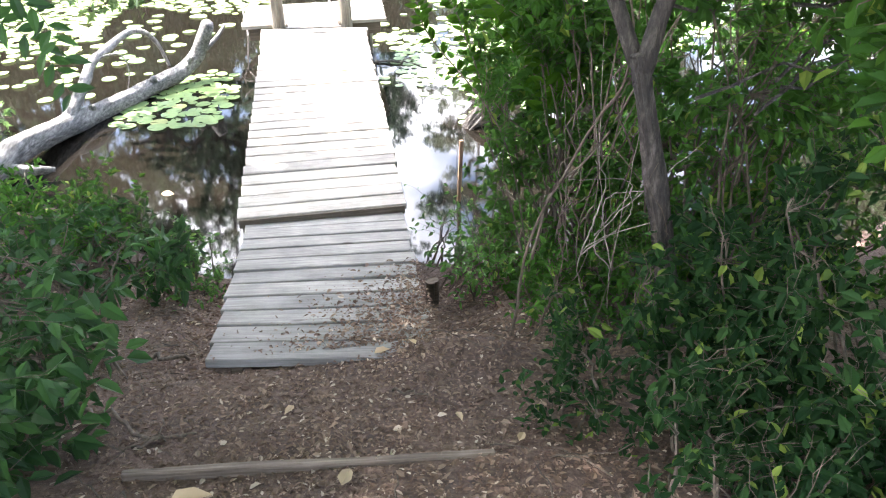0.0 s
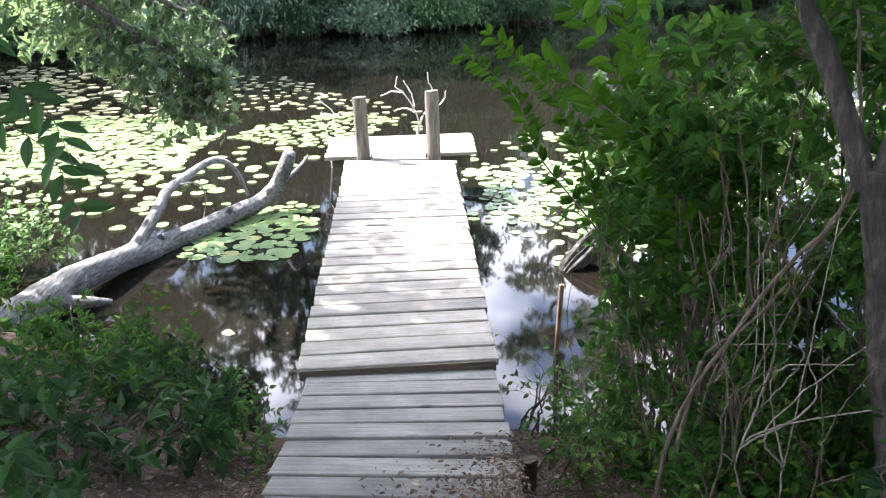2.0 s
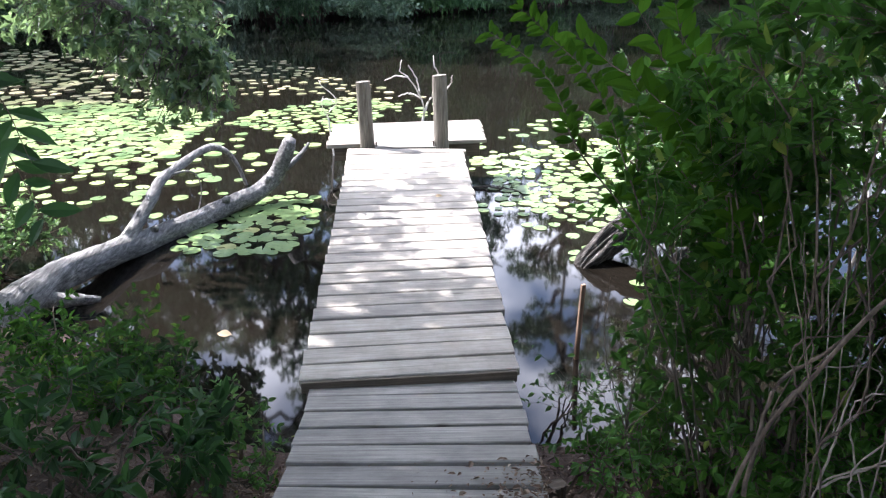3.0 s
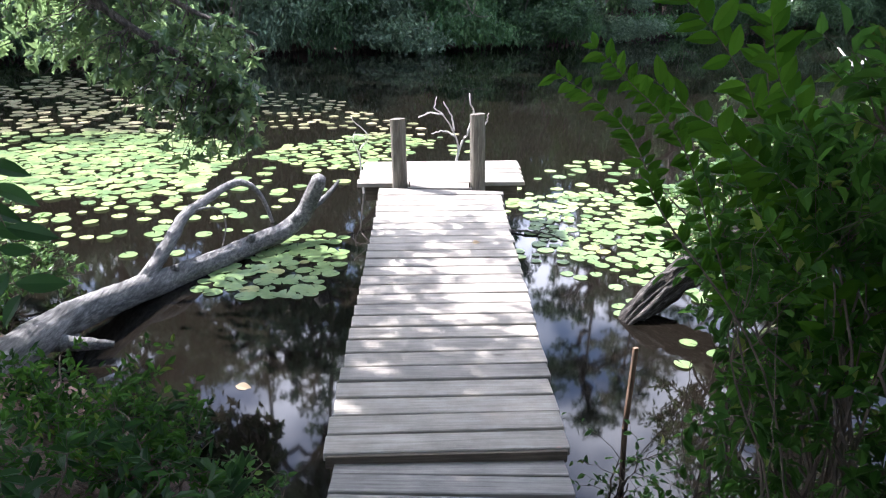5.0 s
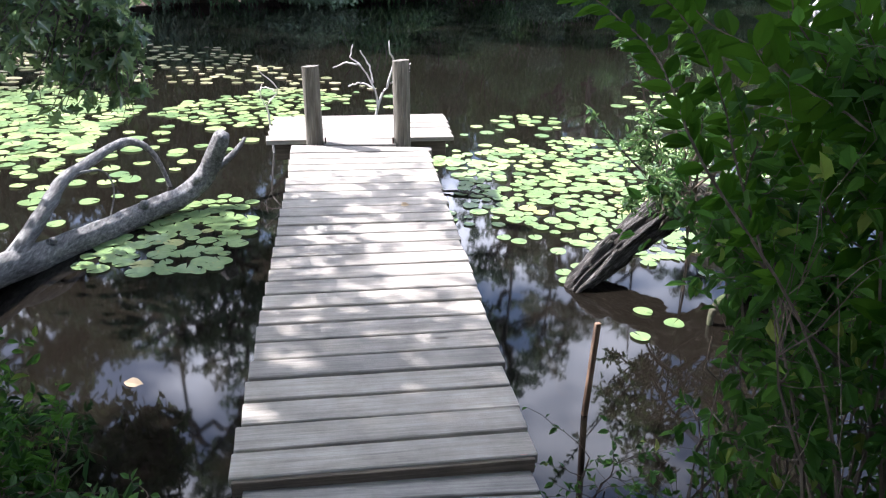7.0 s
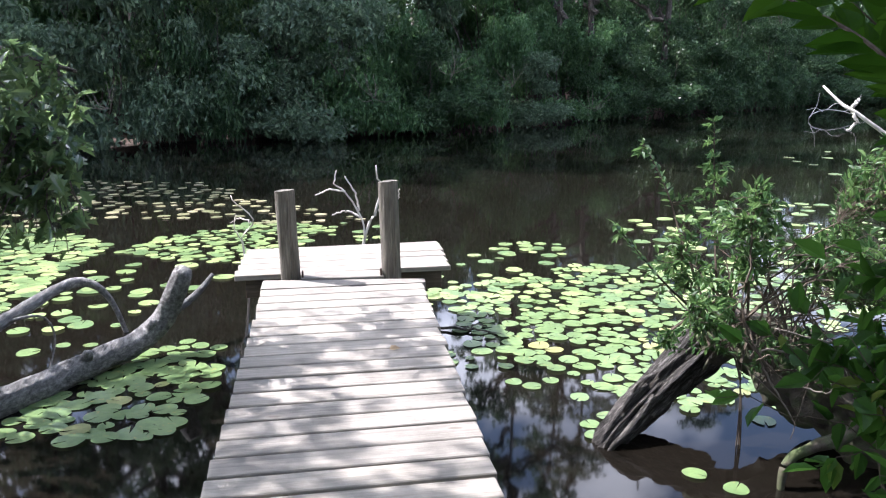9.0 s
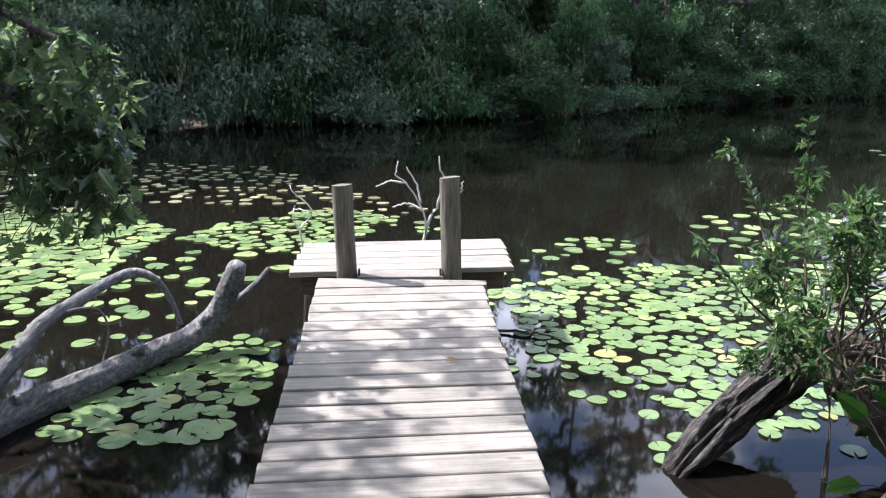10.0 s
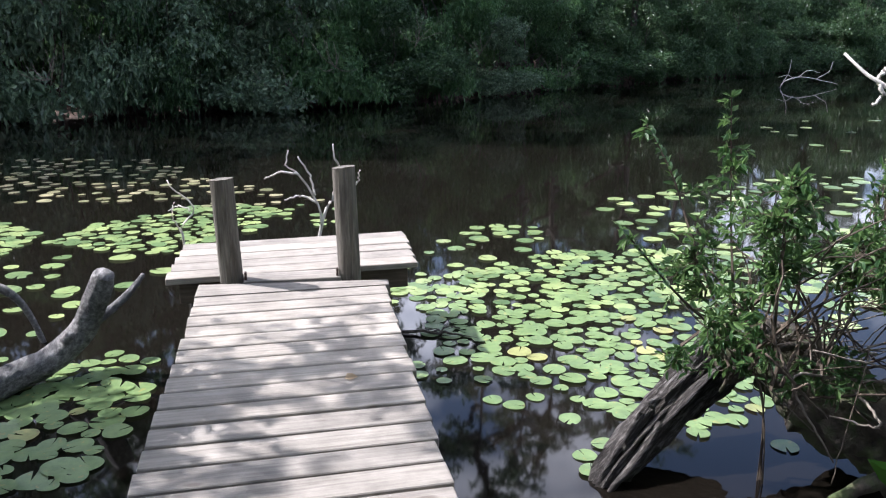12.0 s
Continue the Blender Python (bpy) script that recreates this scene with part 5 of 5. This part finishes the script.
for k in range(4):
    h = 9.3 + 1.3 * k
    trunk_line = spline([(0, 0, -0.4), (0.1, 0, 3), (-0.1, 0.2, 6), (0, 0, h - 1)], 16)
    blobs = [((rng.uniform(-1.7, 1.7), rng.uniform(-1.2, 1.2), rng.uniform(1.6, h - 0.6)), rng.uniform(0.5, 1.15, 3)) for _ in range(16)]
    st = [trunk_line] + [curve_between((0, 0, max(0.5, b[0][2] - 0.9)), b[0], 0.05, 0.3, 8) for b in blobs]
    trees.append(far_plant("bank_tree", "tall broad-leaved tree on the far bank", blobs, st, 240, 32, 0.16, M_FARTREE, 0.11, (0, 0, -300)))
tall = []
for k in range(3):
    h = 17.0 + 1.6 * k
    trunk_line = spline([(0, 0, -0.4), (0.2, 0, 5), (-0.2, 0.2, 10), (0.1, 0, h - 1)], 20)
    blobs = [((rng.uniform(-2.3, 2.3), rng.uniform(-1.5, 1.5), rng.uniform(4.6, h - 0.4)), (rng.uniform(0.5, 1.3), rng.uniform(0.5, 1.1), rng.uniform(0.35, 0.8))) for _ in range(22)]
    st = [trunk_line] + [curve_between((0, 0, max(3, b[0][2] - 1.3)), b[0], 0.05, 0.3, 8) for b in blobs]
    tall.append(far_plant("bank_tree", "tall slender tree rising above the far woods", blobs, st, 270, 30, 0.2, M_FARTREE, 0.13, (0, 0, -300)))
fr = random.Random(21)
def clearing(x, y):
    """A gap in the woods, through which the sky comes down low."""
    return 0.08 < x / (y + 3) < 0.165


for ox in (-17.5, -15.2, -12.6, -11.2, -8.6, -7.4, -4.8, -3.3, -1.2, 0.6, 5.6, 7.5, 9.0, 12.0, 15.5):
    y = far_y(ox) + fr.uniform(1.5, 2.4)
    o = copy_thing(tall[fr.randrange(3)], pose(ox, y, float(bank_height(ox, y)) - 0.1, 0, 0, fr.uniform(0, 360)))
    o.scale = (1, 1, 0.8)
x = -15.0
while x < 30:
    y = far_y(x) + fr.uniform(-0.35, 0.15)
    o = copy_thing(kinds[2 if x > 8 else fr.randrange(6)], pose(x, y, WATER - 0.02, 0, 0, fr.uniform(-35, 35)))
    o.scale = (fr.uniform(0.75, 1.25), fr.uniform(0.8, 1.2), fr.choice((0.7, 0.9, 1.15, 1.5)))
    x += fr.uniform(1.0, 1.8)
x = -17.0
while x < 27:
    y = far_y(x) + fr.uniform(2.6, 3.6)
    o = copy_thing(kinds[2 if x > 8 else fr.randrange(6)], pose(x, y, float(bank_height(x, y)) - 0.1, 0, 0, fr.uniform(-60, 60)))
    o.scale = (1.3, 1.3, fr.uniform(1.3, 1.8))
    x += fr.uniform(1.7, 2.4)
x = -22.0
while x < 34:
    y = far_y(x) + fr.uniform(7.5, 11.0)
    if not clearing(x, y):
        copy_thing(trees[fr.choice((1, 2, 3, 3)) if x < 1 else fr.choice((0, 1, 2, 3))], pose(x, y, float(bank_height(x, y)) - 0.1, 0, 0, fr.uniform(0, 360)))
    x += fr.uniform(2.0, 3.2)
x = -24.0
while x < 34:
    y = far_y(x) + fr.uniform(5.0, 7.0)
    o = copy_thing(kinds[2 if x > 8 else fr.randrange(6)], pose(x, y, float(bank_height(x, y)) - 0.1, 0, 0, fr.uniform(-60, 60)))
    o.scale = (1.6, 1.4, fr.uniform(1.4, 2.2))
    x += fr.uniform(2.0, 2.8)
x = -30.0
while x < 42:
    y = far_y(x) + fr.uniform(10, 17)
    if clearing(x, y):
        x += 1.2
        continue
    copy_thing(trees[fr.randrange(4)], pose(x, y, float(bank_height(x, y)) - 0.1, 0, 0, fr.uniform(0, 360)))
    x += fr.uniform(1.6, 2.4)
for ox, oy in ((-13, 13), (-10.5, 16.5), (-16, 8), (13, 9), (15, 13), (11, 6.5), (17, 17), (16, 4), (9, 5.0), (-9, 3.5), (-8, -1), (7, 1), (8, -4), (-8, -6), (4.5, -8), (0, -11), (-5, -10), (6, -7)):
    copy_thing(trees[fr.randrange(4)], pose(ox, oy, float(bank_height(ox, oy)) - 0.1, 0, 0, fr.uniform(0, 360)))
for ox, oy in ((-9.5, 5), (-10, 9), (-9, 3.2), (-11, 13), (8, 4.3), (10, 6), (12, 9), (6.5, 3.2), (-6.5, 2.6)):
    copy_thing(kinds[fr.randrange(6)], pose(ox, oy, float(bank_height(ox, oy)) - 0.1, 0, 0, fr.uniform(0, 360)))
for o in kinds + trees + tall:
    for c in list(o.children):
        bpy.data.objects.remove(c)
    bpy.data.objects.remove(o)


# ---------------------------------------------------------------- leaf litter
def on_ramp(x, y):
    return -0.42 < x < 0.47 and -1.63 < y < 0


def litter(name, label, n, spot, leaf, mat, on):
    P = np.array([spot() for _ in range(n)])
    z = np.array([on(a, b) for a, b in P])
    pos = np.column_stack([P, z])
    A = rng.normal(size=(n, 3)) * (1, 1, 0.18)
    N = np.array((0, 0, 1.0)) + rng.normal(0, 0.35, (n, 3))
    Ls = leaf * rng.uniform(0.35, 1.2, n)
    v, f = leaf_sheet(pos, A, N, Ls, Ls * rng.uniform(0.25, 0.7, n))
    ob = new(name, mesh_from(name, v, f, mat))
    return tagged(ob, label, "leaf litter", kind="stuff")


lr = random.Random(9)


def floor_spot():
    while True:
        x, y = lr.gauss(0.1, 1.1 if lr.random() < 0.75 else 3.2), lr.uniform(-6.2, 0.2)
        if not on_ramp(x, y) and y < np.interp(x, *zip(*NEAR)) - 0.1:
            return x, y


def drift_spot():
    while True:
        x, y = lr.uniform(-0.42, 0.48), lr.uniform(-1.64, -0.75)
        near = (x + 0.1) * 1.1 + (-0.95 - y) * 0.75
        if lr.random() < 1 / (1 + math.exp(-9 * (near - 0.62))):
            return x, y


def ramp_top(x, y):
    return 0.086 + (-0.83 - y) * 0.175 + 0.022


litter("leaf_litter", "brown dead leaves and bark chips on the trail", 22000, floor_spot, 0.032, M_LITTER, lambda a, b: ground_z(a, b) + 0.006)
def path_spot():
    while True:
        x, y = lr.gauss(0.1, 0.65), lr.uniform(-3.3, -0.3)
        if not on_ramp(x, y):
            return x, y


litter("bark_chips", "small bark chips and leaf crumbs covering the trail", 24000, path_spot, 0.02, M_LITTER, lambda a, b: ground_z(a, b) + 0.004)
litter("ramp_crumbs", "fine leaf crumbs scattered over the ramp", 1900, drift_spot, 0.016, M_LITTER, lambda a, b: ramp_top(a, b) + 0.002)
litter("ramp_litter", "brown leaf litter drifted over the ramp's lower planks", 750, drift_spot, 0.03, M_LITTER, lambda a, b: ramp_top(a, b) + 0.002 + 0.008 * lr.random())
for x, y, s, spin in ((0.2, -1.72, 0.07, 0.4), (0.36, -1.72, 0.045, 2.0), (0.62, -2.35, 0.05, 1.0), (0.34, -1.62, 0.04, 2.6), (-0.45, -2.5, 0.13, 0.3), (0.05, -2.5, 0.08, 1.2), (0.7, -1.5, 0.05, 3.0), (-0.1, -2.0, 0.05, 4.0), (0.45, -2.15, 0.045, 5.0)):
    v, f = leaf_sheet(np.zeros((1, 3)), np.array([[math.cos(spin), math.sin(spin), 0.05]]), np.array([[0.15, 0.1, 1.0]]), s, s * 0.6)
    ob = new("dead_leaf", mesh_from("dead_leaf", v, f, M_DRYLEAF))
    ob.location = (x, y, ground_z(x, y) + 0.016)
    tagged(ob, "single dry tan leaf lying on the soil", "leaf", "dry leaves")
v, f = leaf_sheet(np.zeros((1, 3)), np.array([[1.0, 0.2, 0.1]]), np.array([[0.0, -0.3, 1.0]]), 0.055, 0.045)
ob = new("dead_leaf", mesh_from("dead_leaf", v, f, M_DRYLEAF))
ob.location = (0.235, 2.475, 0.004)
tagged(ob, "curled dry brown leaf lying on the planks", "leaf", "dry leaves")
bits = []
for _ in range(240):
    while True:
        a, b = lr.gauss(0.3, 1.0), lr.uniform(-4.5, 0.25)
        if not -0.5 < a < 0.52 or b < -2.6 and abs(a) > 0.2:
            break
    if b > np.interp(a, *zip(*NEAR)) - 0.05:
        continue
    turn, run = lr.uniform(0, 6.28), lr.uniform(0.06, 0.26)
    c, d = a + run * math.cos(turn), b + run * math.sin(turn)
    bits.append((curve_between((a, b, ground_z(a, b) + 0.01), (c, d, ground_z(c, d) + 0.01 + lr.uniform(0, 0.04)), 0.06, 0.15, 6), np.linspace(0.0035, 0.0018, 6)))
tagged(new("fallen_twigs", mesh_from("fallen_twigs", *tubes(bits, 4), M_TWIG)), "thin dry twigs strewn over the bank", "twigs", kind="stuff")
for x0, y0, x1, y1, rad in ((-0.85, -1.9, -0.55, -2.12, 0.01), (-0.62, -2.14, -0.42, -2.1, 0.008), (-0.75, -1.45, -0.55, -1.42, 0.012), (0.25, -1.95, 0.4, -2.05, 0.005), (-0.95, -1.3, -0.8, -1.6, 0.014)):
    a, b = np.array((x0, y0, ground_z(x0, y0) + rad)), np.array((x1, y1, ground_z(x1, y1) + rad))
    v, f = tubes([(curve_between(a, b, 0.06, 0.4, 8) - a, np.linspace(rad, rad * 0.6, 8))], 7)
    ob = new("stick", mesh_from("stick", v, f, M_TWIG, True))
    ob.location = a
    tagged(ob, "dry grey stick lying on the soil", "stick", "sticks on the trail")
